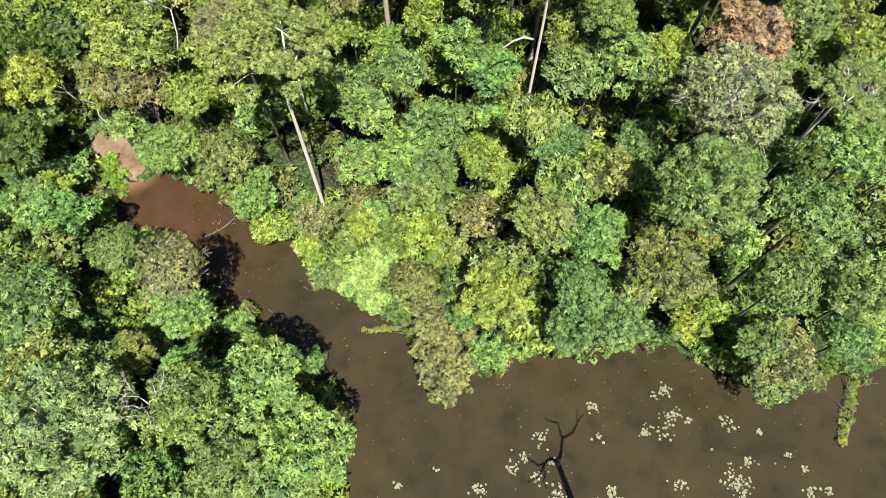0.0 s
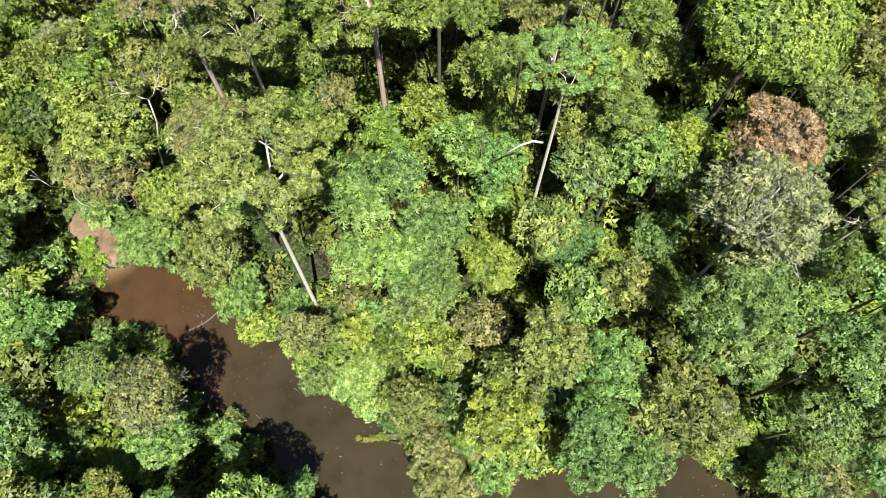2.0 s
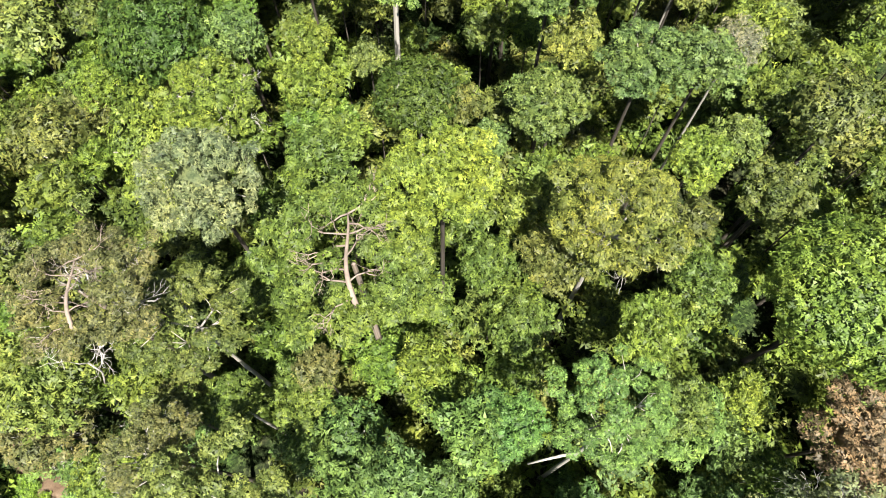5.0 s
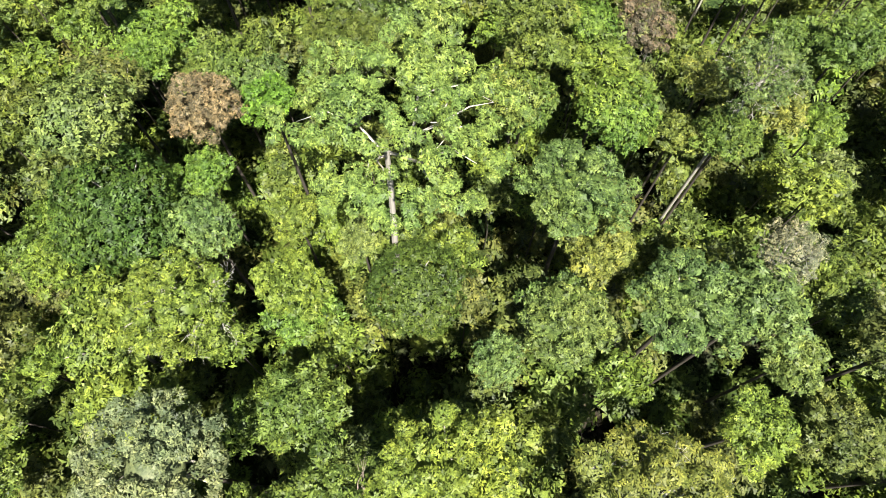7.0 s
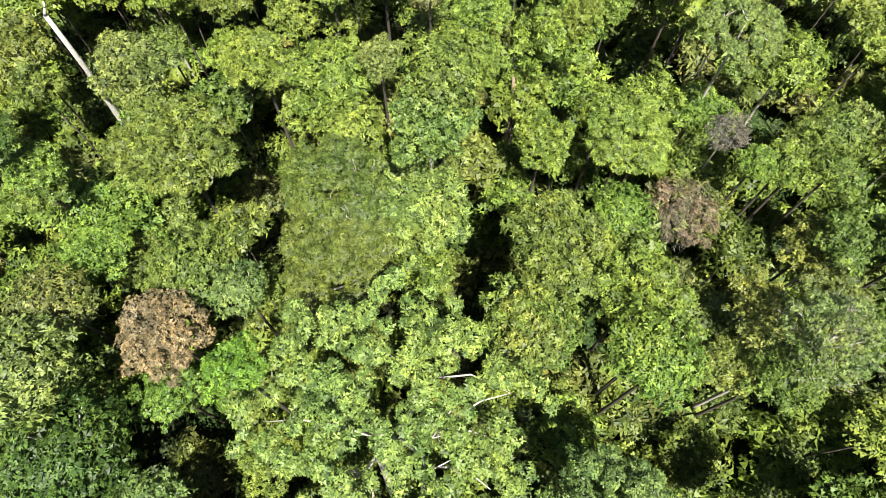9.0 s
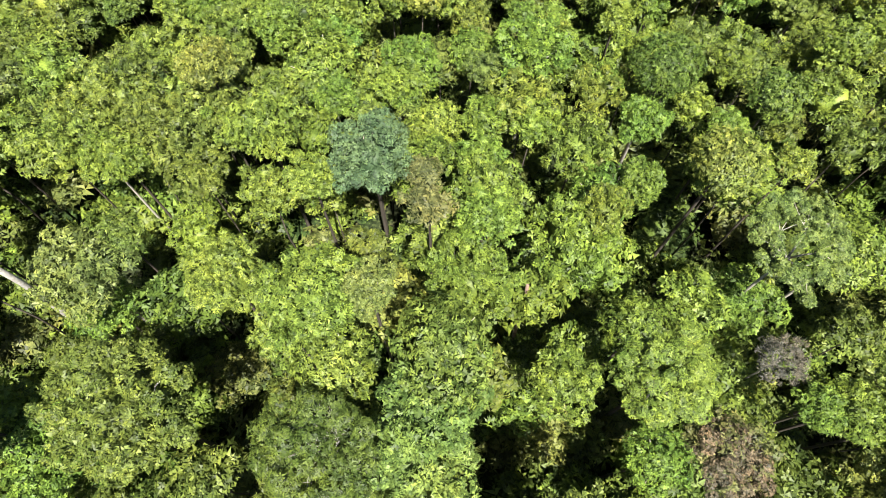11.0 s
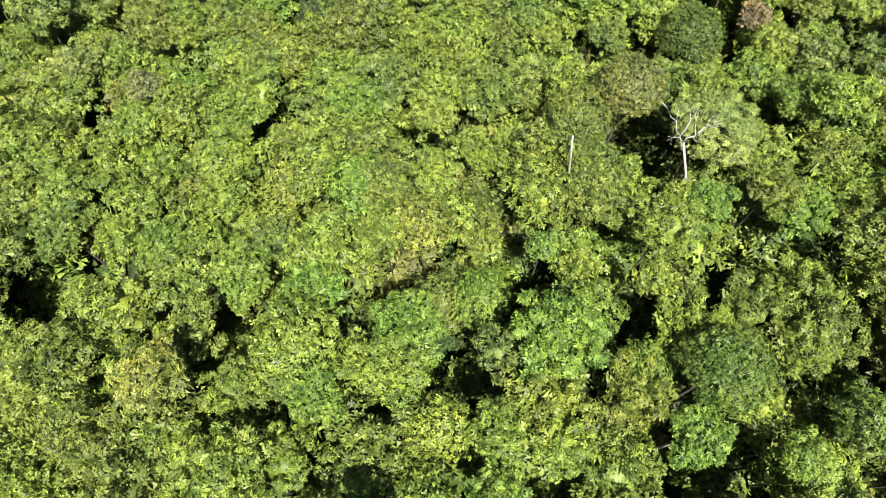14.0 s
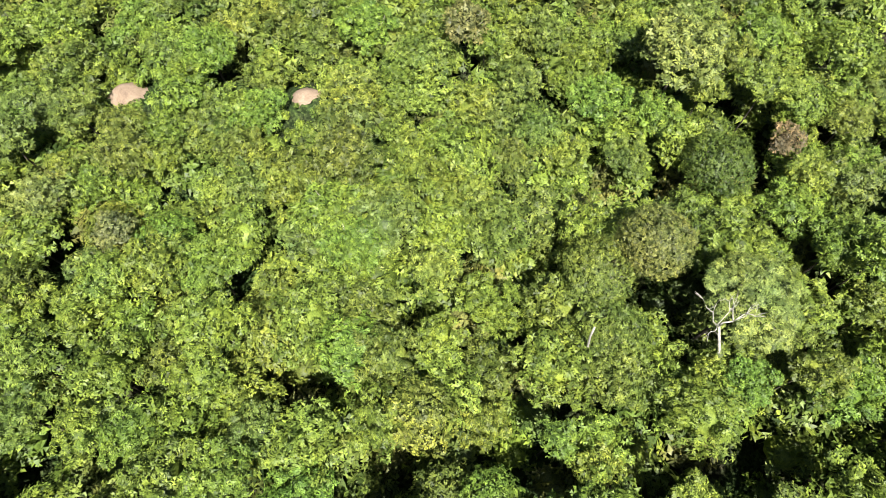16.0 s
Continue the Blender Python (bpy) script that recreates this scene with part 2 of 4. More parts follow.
def limbs(rng, ends, k, thick, sides=5, reach=0.95):
    """Boughs that rise from the top of the trunk into the clumps."""
    pieces = []
    root = np.array([0, 0, -k * 0.9])
    for e in ends:
        mid = root + (e - root) * 0.45 + np.array([0, 0, -0.10]) + 0.05 * rng.normal(size=3)
        tip = root + (e - root) * reach
        q = root + (e - root) * 0.75 + 0.05 * rng.normal(size=3)
        pieces.append(tube([root, mid, q, tip], [thick, thick * 0.7, thick * 0.42, thick * 0.15], sides))
    return pieces


def forked_limbs(rng, ends, k, thick, mains=5):
    """A few heavy limbs from the trunk's top, each forking towards several clumps."""
    pieces, root = [], np.array([0, 0, -k * 0.9])
    a0 = rng.random() * 6.28
    for i in range(mains):
        a = a0 + i * 6.283 / mains + 0.3 * rng.normal()
        fork = np.array([0.36 * math.cos(a), 0.36 * math.sin(a), k * rng.uniform(-0.1, 0.25)])
        bend = root * 0.5 + fork * 0.5 + 0.05 * rng.normal(size=3)
        pieces.append(tube([root, bend, fork], [thick, thick * 0.8, thick * 0.6], 7))
        turn = np.abs((np.arctan2(ends[:, 1], ends[:, 0]) - a + math.pi) % (2 * math.pi) - math.pi)
        for e in ends[np.argsort(turn)[:5]]:
            mid = (fork + e) / 2 + 0.06 * rng.normal(size=3) + np.array([0, 0, 0.05])
            pieces.append(tube([fork, mid, e * 0.99], [thick * 0.5, thick * 0.36, thick * 0.14], 5))
    return pieces


def gnarled_limbs(rng, k):
    """A bent stem that climbs the open side of a crown and sends crooked limbs out to both sides."""
    ys = np.linspace(-0.62, 0.34, 9)
    stem = [np.array([0.05 * math.sin(5 * y) - 0.05 * y, y, k * (0.93 * math.sqrt(1 - y * y) - 0.06) - 0.12 * (0.34 - y) ** 2]) for y in ys]
    pieces = [tube(stem, list(np.linspace(0.034, 0.010, 9)), 8)]
    for i in (1, 2, 3, 4, 5, 6, 7, 8):
        for side in (-1, 1):
            if rng.random() < 0.8:
                out = []
                twigs(rng, stem[i], unit(np.array([side, rng.normal() * 0.5, 0.12])), rng.uniform(0.16, 0.26), 0.013, 3, out)
                pieces.append(joined(out))
    return pieces


def twigs(rng, start, way, length, thick, depth, out):
    mid = start + way * length * 0.5 + 0.08 * length * rng.normal(size=3)
    end = start + way * length + 0.08 * length * rng.normal(size=3)
    out.append(tube([start, mid, end], [thick, thick * 0.8, thick * 0.6], 4))
    if depth:
        for _ in range(2 + (rng.random() < 0.5)):
            w = unit(way + 0.62 * rng.normal(size=3) + np.array([0, 0, 0.08]))
            twigs(rng, end, w, length * (0.6 + 0.25 * rng.random()), thick * 0.58, depth - 1, out)


# ---- crown shapes, one unit in radius ----
FORMS = {}


def form(name, k, crown, boughs, twig=None):
    FORMS.setdefault(name, []).append((k, mesh_from(name + "_crown", crown[0], crown[1], [LEAF]),
                                       [mesh_from("bough", b[0], b[1], [BARK_PALE]) for b in boughs], mesh_from("twig", twig[0], twig[1], [DEAD_WOOD]) if twig else None))


def make_forms():
    def body(k, q=0.5):
        return np.array([q, q, q * k])

    def seeds(at, count):
        return [np.random.default_rng(at + v) for v in range(count)]

    for rng in seeds(100, 5):
        # a dozen lobes of unlike size
        p = dome_points(rng, 46, 0.8, -0.12, shell=(0.62, 0.94))
        form("dome", 0.8, foliage(rng, p, 0.12 + 0.15 * rng.random(len(p)) ** 1.3, 0.85, 3.0, 0.95, deep=0.84, core=body(0.8)), limbs(rng, p[rng.permutation(len(p))[:4]], 0.8, 0.04))
    for rng in seeds(1200, 2):
        p = dome_points(rng, 6, 0.8)
        form("dome", 0.8, mound(rng, 0.8, 3.0, 1.0, lumps=0.24), limbs(rng, p[:4], 0.8, 0.04))
    for rng in seeds(200, 3):
        p = dome_points(rng, 92, 0.62, -0.1, shell=(0.7, 0.97))
        form("big", 0.62, foliage(rng, p, 0.08 + 0.1 * rng.random(len(p)), 0.8, 5.0, 0.95, core=body(0.62)), limbs(rng, p[rng.permutation(len(p))[:7]], 0.62, 0.03))
    for rng in seeds(300, 3):
        p = dome_points(rng, 95, 0.5, 0.05, (0.7, 1.0))
        p = p[rng.random(len(p)) < 0.74]
        form("spread", 0.5, foliage(rng, p, rng.uniform(0.09, 0.16, len(p)), 0.62, 6.0, 1.1, tuft=0.175), forked_limbs(rng, p[rng.permutation(len(p))[:26]], 0.5, 0.023))
    # an even, closed dome of small tufts
    rng = np.random.default_rng(345)
    p = dome_points(rng, 6, 0.75)
    form("parasol", 0.75, mound(rng, 0.75, 5.5, 1.25, lumps=0.1, tuft=0.18, low=-0.35), limbs(rng, p[:4], 0.75, 0.03))
    # a very broad crown of many separate tufts, its pale boughs showing between them
    rng = np.random.default_rng(340)
    heads = dome_points(rng, 62, 0.5, 0.02, (0.78, 1.0))
    heads = heads[(np.abs(heads[:, 0] + 0.06) > 0.07) | (heads[:, 1] < -0.8) | (heads[:, 1] > -0.4)]
    heads = heads[rng.random(len(heads)) < 0.9]
    p = np.concatenate([h + rng.normal(size=(5, 3)) * np.array([0.075, 0.075, 0.03]) for h in heads])
    form("broad", 0.5, foliage(rng, p, rng.uniform(0.05, 0.085, len(p)), 0.62, 8.0, 0.95, tuft=0.17), forked_limbs(rng, heads[rng.permutation(len(heads))[:24]] * 0.86, 0.5, 0.018))
    for rng in seeds(350, 2):
        # an open side shows the forking trunk
        p = dome_points(rng, 100, 0.5, 0.0, (0.72, 1.0))
        p = p[(np.abs(p[:, 0] + 0.05 * p[:, 1]) > 0.1) | (p[:, 1] < -0.66) | (p[:, 1] > 0.4)]
        p = p[rng.random(len(p)) < 0.84]
        form("forked", 0.5, foliage(rng, p, rng.uniform(0.1, 0.17, len(p)), 0.62, 6.0, 1.1, tuft=0.175), gnarled_limbs(rng, 0.5))
    for rng in seeds(400, 2):
        p = dome_points(rng, 34, 1.25, -0.5)
        form("column", 1.25, foliage(rng, p, rng.uniform(0.22, 0.34, len(p)), 0.9, 3.0, 1.0, core=body(1.25)), limbs(rng, p[rng.permutation(len(p))[:3]], 1.25, 0.05))
    for rng in seeds(500, 3):
        # flat sprays in layers
        p = dome_points(rng, 60, 0.7, -0.1)
        form("feather", 0.7, foliage(rng, p, rng.uniform(0.13, 0.25, len(p)), 0.4, 4.0, 1.0, wide=0.34, droop=0.3, stray=0.2, leaves=5), limbs(rng, p[rng.permutation(len(p))[:6]], 0.7, 0.035))
    for rng in seeds(600, 2):
        p = dome_points(rng, 110, 0.85, -0.35, (0.6, 1.0))
        out = []
        for e in p[::5]:
            twigs(rng, np.array([0, 0, -0.7]) + 0.5 * (e - np.array([0, 0, -0.7])), unit(e + np.array([0, 0, 0.7])), 0.28, 0.016, 3, out)
        b = limbs(rng, p[rng.permutation(len(p))[:10]], 0.85, 0.04)
        form("sparse", 0.85, foliage(rng, p, rng.uniform(0.1, 0.17, len(p)), 0.8, 4.5, 0.5, tuft=0.16), b, joined(out))
    for rng in seeds(700, 5):
        p = dome_points(rng, 26, 0.85, -0.1, (0.55, 0.92))
        form("bush", 0.85, foliage(rng, p, 0.14 + 0.18 * rng.random(len(p)), 0.8, 2.6, 0.85, tuft=0.265, low=-0.05, core=body(0.85, 0.5)), limbs(rng, p[:4], 0.85, 0.045, 4))
    for rng in seeds(800, 3):
        p = dome_points(rng, 50, 0.8, -0.35, (0.8, 0.9))
        form("round", 0.8, foliage(rng, p, rng.uniform(0.15, 0.25, len(p)), 0.8, 3.4, 0.95, tuft=0.175, core=body(0.8, 0.6)), limbs(rng, p[:4], 0.8, 0.035))
    for rng in seeds(1000, 4):
        p = dome_points(rng, 9, 0.7, 0.0, (0.5, 0.95))
        form("shrub", 0.7, foliage(rng, p, rng.uniform(0.3, 0.46, len(p)), 0.7, 2.8, 0.62, tuft=0.45, low=0.0, core=body(0.7, 0.6)), limbs(rng, p[:2], 0.7, 0.04))
    for v, rng in enumerate(seeds(900, 6)):
        p = dome_points(rng, 40, 0.85, -0.05, (0.56, 0.98))
        crown = mound(rng, 0.85, 3.4, 0.9, lumps=0.24, low=0.0, tuft=0.24) if v == 5 else foliage(rng, p, 0.11 + 0.13 * rng.random(len(p)) ** 1.2, 0.9, 3.4, 0.9, low=0.08, deep=0.86, tuft=0.225, core=body(0.85))
        form("young", 0.85, crown, limbs(rng, p[:3], 0.85, 0.04))
    for rng in seeds(1100, 3):
        p = dome_points(rng, 6, 0.8)
        form("mound", 0.75, mound(rng, 0.75, 4.2, 1.05, lumps=0.14, tuft=0.17), limbs(rng, p[:4], 0.75, 0.035))


make_forms()


def trunk_mesh(name, bark, sides=9, seed=0):
    """A tapered trunk, one unit high, one unit in radius at the foot, with a flared base."""
    rng = np.random.default_rng(seed)
    zs = [0.0, 0.03, 0.1, 0.3, 0.55, 0.8, 1.0]
    rs = [1.7, 1.25, 1.0, 0.9, 0.8, 0.68, 0.5]
    pts = [(0.25 * rng.normal() * z, 0.25 * rng.normal() * z, z) for z in zs[:-1]] + [(0, 0, 1.0)]
    v, f = tube([(0, 0, z) for z in zs], rs, sides)
    v = [(x + np.interp(z, zs, [p[0] for p in pts]), y + np.interp(z, zs, [p[1] for p in pts]), z) for x, y, z in v]
    return mesh_from(name, v, f, [bark])


TRUNKS = {"pale": [trunk_mesh("trunk", BARK_PALE, seed=s) for s in range(3)], "grey-brown": [trunk_mesh("trunk", BARK_GREY, seed=s) for s in range(3)], "brown": [trunk_mesh("trunk", BARK_BROWN, seed=s) for s in range(3)]}

# ---- the lie of the land ----
NORTH = [(-40.2, 38.0), (-34.9, 40.0), (-29.1, 38.1), (-23.8, 34.3), (-17.8, 31.3), (-13.8, 26.7), (-8.4, 22.4), (-2.7, 19.5), (4.0, 15.2), (10.8, 17.8), (15.0, 17.3), (21.9, 19.1), (25.5, 18.3), (30.4, 14.9), (36.4, 12.5), (39.9, 14.6), (47.4, 16.1), (120.0, 30.0)]
SOUTH = [(-40.4, 35.9), (-38.2, 30.8), (-29.6, 28.6), (-24.8, 22.5), (-19.3, 18.6), (-14.3, 14.3), (-10.1, 9.9), (-10.2, 2.5)]
POOL = np.array([(700, 30), (700, -60), (-9.5, -60)] + SOUTH[::-1] + NORTH)


KNOLLS = [(-37.9, 181.9), (-17.3, 181.3)]


def from_shore(x, y):
    """Metres from the waterline, positive on land."""
    x, y = np.asarray(x, float), np.asarray(y, float)
    best, inside = np.full(x.shape, 1e9), np.zeros(x.shape, bool)
    for (ax, ay), (bx, by) in zip(POOL, np.roll(POOL, -1, 0)):
        dx, dy = bx - ax, by - ay
        s = np.clip(((x - ax) * dx + (y - ay) * dy) / (dx * dx + dy * dy), 0, 1)
        best = np.minimum(best, np.hypot(x - ax - s * dx, y - ay - s * dy))
        if dy:
            inside ^= ((ay > y) != (by > y)) & (x < dx * (y - ay) / dy + ax)
    return np.where(inside, -best, best)


def land(x, y):
    d = from_shore(x, y)
    wave = 0.45 * np.sin(np.asarray(x) * 1.1 + np.asarray(y) * 0.6) + 0.3 * np.sin(np.asarray(x) * 2.3 - np.asarray(y) * 1.9)
    bank = np.clip((d + 0.6 + wave) / 3.0, -1, 1)
    roll = 0.35 * np.sin(np.asarray(x) * 0.21 + 1.3) * np.sin(np.asarray(y) * 0.17) * (d > 2)
    for kx, ky in KNOLLS:
        roll = roll + 4.4 * np.exp(-((np.asarray(x) - kx) ** 2 + (np.asarray(y) - ky) ** 2) / 16.0)
    return np.where(bank > 0, 1.1 * bank * (2 - bank), 1.6 * bank) + roll + np.clip((np.asarray(y) - 45) / 110, 0, 1) * 3.2


def make_ground():
    far = [200, 330, 600, 1200, 3500]
    xs = np.array([-f for f in far[::-1]] + list(np.arange(-70, 70.1, 1.25)) + far)
    ys = np.array([-f for f in far[::-1]] + [-90, -60, -40] + list(np.arange(-25, 215.1, 1.25)) + [240] + [f + 100 for f in far])
    X, Y = np.meshgrid(xs, ys)
    Z = land(X, Y)
    V = np.stack([X, Y, Z], -1).reshape(-1, 3)
    w = len(xs)
    i = (np.arange(len(ys) - 1)[:, None] * w + np.arange(w - 1)[None]).reshape(-1)
    F = np.stack([i, i + 1, i + w + 1, i + w], 1)
    return tagged(new("ground", mesh_from("ground", V, F, [GROUND])), "forest floor of leaf litter and low herbs, darkened for gap shade", "ground", kind="structure")


make_ground()


def make_water():
    xs, ys = np.array([-60, -40, -20, 0, 20, 40, 60, 720.0]), np.array([-62, -40, -20, 0, 10, 20, 30, 42, 50.0])
    X, Y = np.meshgrid(xs, ys)
    V = np.stack([X, Y, X * 0], -1).reshape(-1, 3)
    w = len(xs)
    F = [(j * w + i, j * w + i + 1, (j + 1) * w + i + 1, (j + 1) * w + i) for j in range(len(ys) - 1) for i in range(w - 1)]
    return tagged(new("water", mesh_from("water", V, F, [WATER])), "still, silty brown water of a forest creek and pool", "water", kind="structure")


make_water()


def soil_patch(name, x, y, rx, ry, turn, label, lift=0.12, soil=SOIL):
    """A bare, uneven patch that hugs the ground."""
    V, F = [], []
    rings, spokes = 7, 26
    edge = [1 + 0.10 * math.sin(3 * a + x) + 0.07 * math.sin(7 * a + y) + 0.04 * math.sin(11 * a) for a in [2 * math.pi * k / spokes for k in range(spokes)]]
    for r in range(rings + 1):
        for k in range(spokes):
            a = 2 * math.pi * k / spokes
            u, v = rx * r / rings * edge[k] * math.cos(a), ry * r / rings * edge[k] * math.sin(a)
            px, py = x + u * math.cos(turn) - v * math.sin(turn), y + u * math.sin(turn) + v * math.cos(turn)
            V.append((px, py, float(land(px, py)) + lift * (1 - (r / rings) ** 3 * 1.6) + 0.03 * math.sin(5 * u) * math.cos(4 * v)))
            if r:
                q, s = (r - 1) * spokes + k, (r - 1) * spokes + (k + 1) % spokes
                F.append((q, s, s + spokes, q + spokes))
    return tagged(new(name, mesh_from(name, V, F, [soil])), label, "soil", kind="structure")


# ---- trees ----
TINTS = {
    "G": ((0.099, 0.137, 0.030), "mid-green"),
    "C": ((0.083, 0.142, 0.043), "cool mid-green"),
    "F": ((0.108, 0.186, 0.051), "cool fresh green"),
    "M": ((0.165, 0.255, 0.075), "pale lime green"),
    "G2": ((0.074, 0.120, 0.024), "deep green"),
    "B": ((0.114, 0.170, 0.031), "fresh green"),
    "B2": ((0.130, 0.182, 0.034), "even fresh green"),
    "V": ((0.108, 0.192, 0.026), "vivid green"),
    "Y": ((0.133, 0.178, 0.034), "yellow-green"),
    "Y2": ((0.140, 0.166, 0.040), "dull yellow-green"),
    "L": ((0.156, 0.202, 0.036), "lime green"),
    "L2": ((0.143, 0.192, 0.050), "pale lime"),
    "D": ((0.056, 0.090, 0.019), "dark green"),
    "D2": ((0.070, 0.098, 0.021), "dark olive green"),
    "O": ((0.105, 0.124, 0.037), "olive green"),
    "O2": ((0.116, 0.132, 0.050), "light olive"),
    "O3": ((0.136, 0.148, 0.034), "golden olive"),
    "E": ((0.104, 0.150, 0.048), "blue-green"),
    "E2": ((0.098, 0.141, 0.037), "cool green"),
    "E3": ((0.076, 0.128, 0.064), "bluish green"),
    "P": ((0.150, 0.172, 0.088), "pale grey-green"),
    "P2": ((0.117, 0.156, 0.046), "greyish green"),
    "P3": ((0.146, 0.185, 0.053), "pale green"),
    "N": ((0.125, 0.102, 0.068), "grey-brown"),
    "T": ((0.100, 0.088, 0.080), "ash-grey"),
    "K": ((0.200, 0.190, 0.125), "creamy brown"),
    "E4": ((0.122, 0.178, 0.068), "pale blue-green"),
    "N2": ((0.126, 0.132, 0.052), "brownish green"),
    "N3": ((0.116, 0.121, 0.048), "grey-olive"),
    "R": ((0.185, 0.134, 0.082), "russet brown"),
    "R2": ((0.154, 0.118, 0.066), "pinkish brown"),
}
SHAPE_WORDS = {"dome": "rounded, clumped crown", "big": "broad, dense crown", "spread": "wide, open crown", "forked": "wide crown over a forked trunk", "column": "tall, narrow crown",
               "parasol": "wide, even closed dome", "broad": "very broad, tufted crown", "feather": "layered, feathery crown", "sparse": "half-bare, twiggy crown", "bush": "small, leafy crown", "round": "smooth, domed crown", "mound": "even, closed dome of leaves"}
PLACED = []


def tree(shape, x, y, top, r, tint, bark="", group="", foot_at=None, twiggy=False):
    """A standing tree: trunk, boughs and leafy crown. top is the crown's height above the water, r its radius."""
    rng = np.random.default_rng(int(abs(x * 131 + y * 717) * 10) + 5)
    k, crown, boughs, twig = FORMS[shape][int(rng.integers(len(FORMS[shape])))]
    base = float(land(x, y))
    base = max(base, -1.2)
    colour, word = TINTS[tint]
    low = top - base < 5
    ob = tagged(new("shrub" if low else "tree"), word + (" leafy shrub with a " if low else " forest tree with a ") + SHAPE_WORDS[shape], "shrub" if low else "tree", group)
    ob.location = (x, y, base - 0.05)
    h = top - base
    k = min(k, 0.9 * h / (2 * r)) if low else k
    centre = h - k * r
    s = r * (0.97 + 0.08 * rng.random())
    turn = pose(0, 0, centre, 0, 0, 360 * rng.random() if shape not in ("forked", "broad") else 8) @ Matrix.Diagonal((s, s * rng.uniform(0.9, 1.1), s * k / FORMS[shape][0][0], 1))
    c = part("crown", crown, ob, turn, word + " foliage")
    c.color = (*colour, 1)
    bark = bark or ("grey-brown" if shape == "forked" and tint != "L2" else "pale" if shape in ("spread", "sparse", "forked", "broad") or rng.random() < 0.12 else "brown")
    for bough in boughs:
        limb = part("bough", bough, ob, turn)
        if bark == "grey-brown":
            limb.material_slots[0].link = "OBJECT"
            limb.material_slots[0].material = BARK_GREY
    if twig or twiggy:
        low_crown = Matrix.Diagonal((1, 1, FORMS[shape][0][0] / 0.85, 1)) if twiggy else Matrix()
        tagged(part("twig", twig or FORMS["sparse"][0][3], ob, turn @ low_crown, "pale bare twigs"), kind="stuff")
    foot = max(0.06, (0.036 if shape == "forked" else 0.022 if shape in ("spread", "sparse") else 0.032) * r + 0.004 * h)
    stand = Matrix.Diagonal((foot, foot, max(0.4, centre + k * r * (0.3 if shape == "forked" else -0.1 if shape == "broad" else -0.7)), 1))
    if foot_at:
        stand.translation = (foot_at[0] - x, foot_at[1] - y, 0)
        stand[0][2], stand[1][2] = x - foot_at[0], y - foot_at[1]
    part("trunk", TRUNKS[bark][int(rng.integers(3))], ob, stand, bark + " bark")
    PLACED.append((x, y, r, top))
    return ob


tree("dome", -24.2, 3.5, 12.6, 2.7, "F")
tree("dome", -17.6, 4.5, 14.6, 2.9, "C")
tree("big", -28.9, 6.9, 20.2, 5.2, "E4")
tree("dome", -12.0, 6.9, 13.2, 4.1, "F")
tree("dome", -19.7, 8.5, 19.6, 3.1, "E2")
tree("dome", -15.9, 11.7, 15.3, 3.9, "F")
tree("dome", -21.9, 12.2, 14.5, 2.1, "F")
tree("dome", -36.7, 12.9, 14.7, 2.6, "C")
tree("bush", 32.2, 13.4, 7.7, 2.8, "E")
tree("round", -27.4, 13.6, 13.9, 2.3, "Y2")
tree("dome", 0.3, 13.7, 4.4, 2.5, "O2")
tree("dome", 31.1, 14.7, 11.6, 3.4, "N2")
tree("bush", -12.8, 14.8, 6.3, 1.4, "C")
tree("dome", 29.5, 15.3, 11.6, 2.5, "E2")
tree("dome", 14.8, 15.9, 15.7, 2.6, "C")
tree("dome", 38.1, 16.1, 10.7, 2.5, "C")
tree("dome", -34.8, 16.3, 11.6, 2.3, "F")
tree("bush", 4.4, 16.3, 5.4, 2.0, "F")
tree("round", 0.3, 16.3, 6.1, 3.4, "O2")
tree("dome", 11.7, 16.4, 13.0, 2.4, "C")
tree("dome", -35.6, 17.8, 16.6, 3.3, "C")
tree("dome", 35.9, 18.1, 17.9, 2.8, "P2")
tree("dome", -24.7, 18.4, 10.9, 2.8, "F")
tree("bush", 24.9, 18.5, 7.7, 2.2, "L")
tree("dome", 28.8, 18.7, 19.1, 2.7, "C")
tree("dome", -0.8, 18.8, 7.5, 2.5, "O2")
tree("dome", 2.0, 18.9, 8.3, 1.6, "C")
tree("dome", 12.2, 19.0, 16.6, 2.6, "C")
tree("dome", 18.3, 19.1, 21.5, 3.4, "O")
tree("dome", 4.8, 19.5, 13.5, 3.2, "Y")
tree("bush", 26.9, 20.2, 8.6, 2.5, "L")
tree("dome", -24.4, 21.2, 16.8, 3.0, "N3", twiggy=True)
tree("bush", -21.2, 21.2, 2.3, 1.1, "P2")
tree("bush", -33.7, 21.2, 8.4, 2.3, "L")
tree("dome", -2.9, 21.8, 10.3, 2.4, "O")
tree("dome", 29.8, 22.9, 23.5, 3.1, "C")
tree("dome", 13.3, 23.1, 18.6, 2.7, "F")
tree("dome", -42.4, 23.5, 9.9, 3.1, "C")
tree("dome", -31.3, 23.9, 13.8, 2.3, "C")
tree("big", 21.2, 24.6, 24.9, 4.2, "C")
tree("dome", 8.7, 24.6, 18.8, 2.8, "P2")
tree("bush", -12.7, 25.2, 3.4, 1.7, "E")
tree("bush", -12.5, 27.4, 12.8, 2.6, "N2")
tree("dome", 33.3, 27.5, 24.7, 2.8, "F")
tree("bush", -14.3, 28.0, 3.6, 2.5, "L")
tree("bush", -2.3, 28.2, 10.7, 2.8, "L")
tree("dome", -38.9, 28.2, 11.8, 3.6, "F")
tree("bush", -8.4, 28.6, 8.8, 2.0, "L")
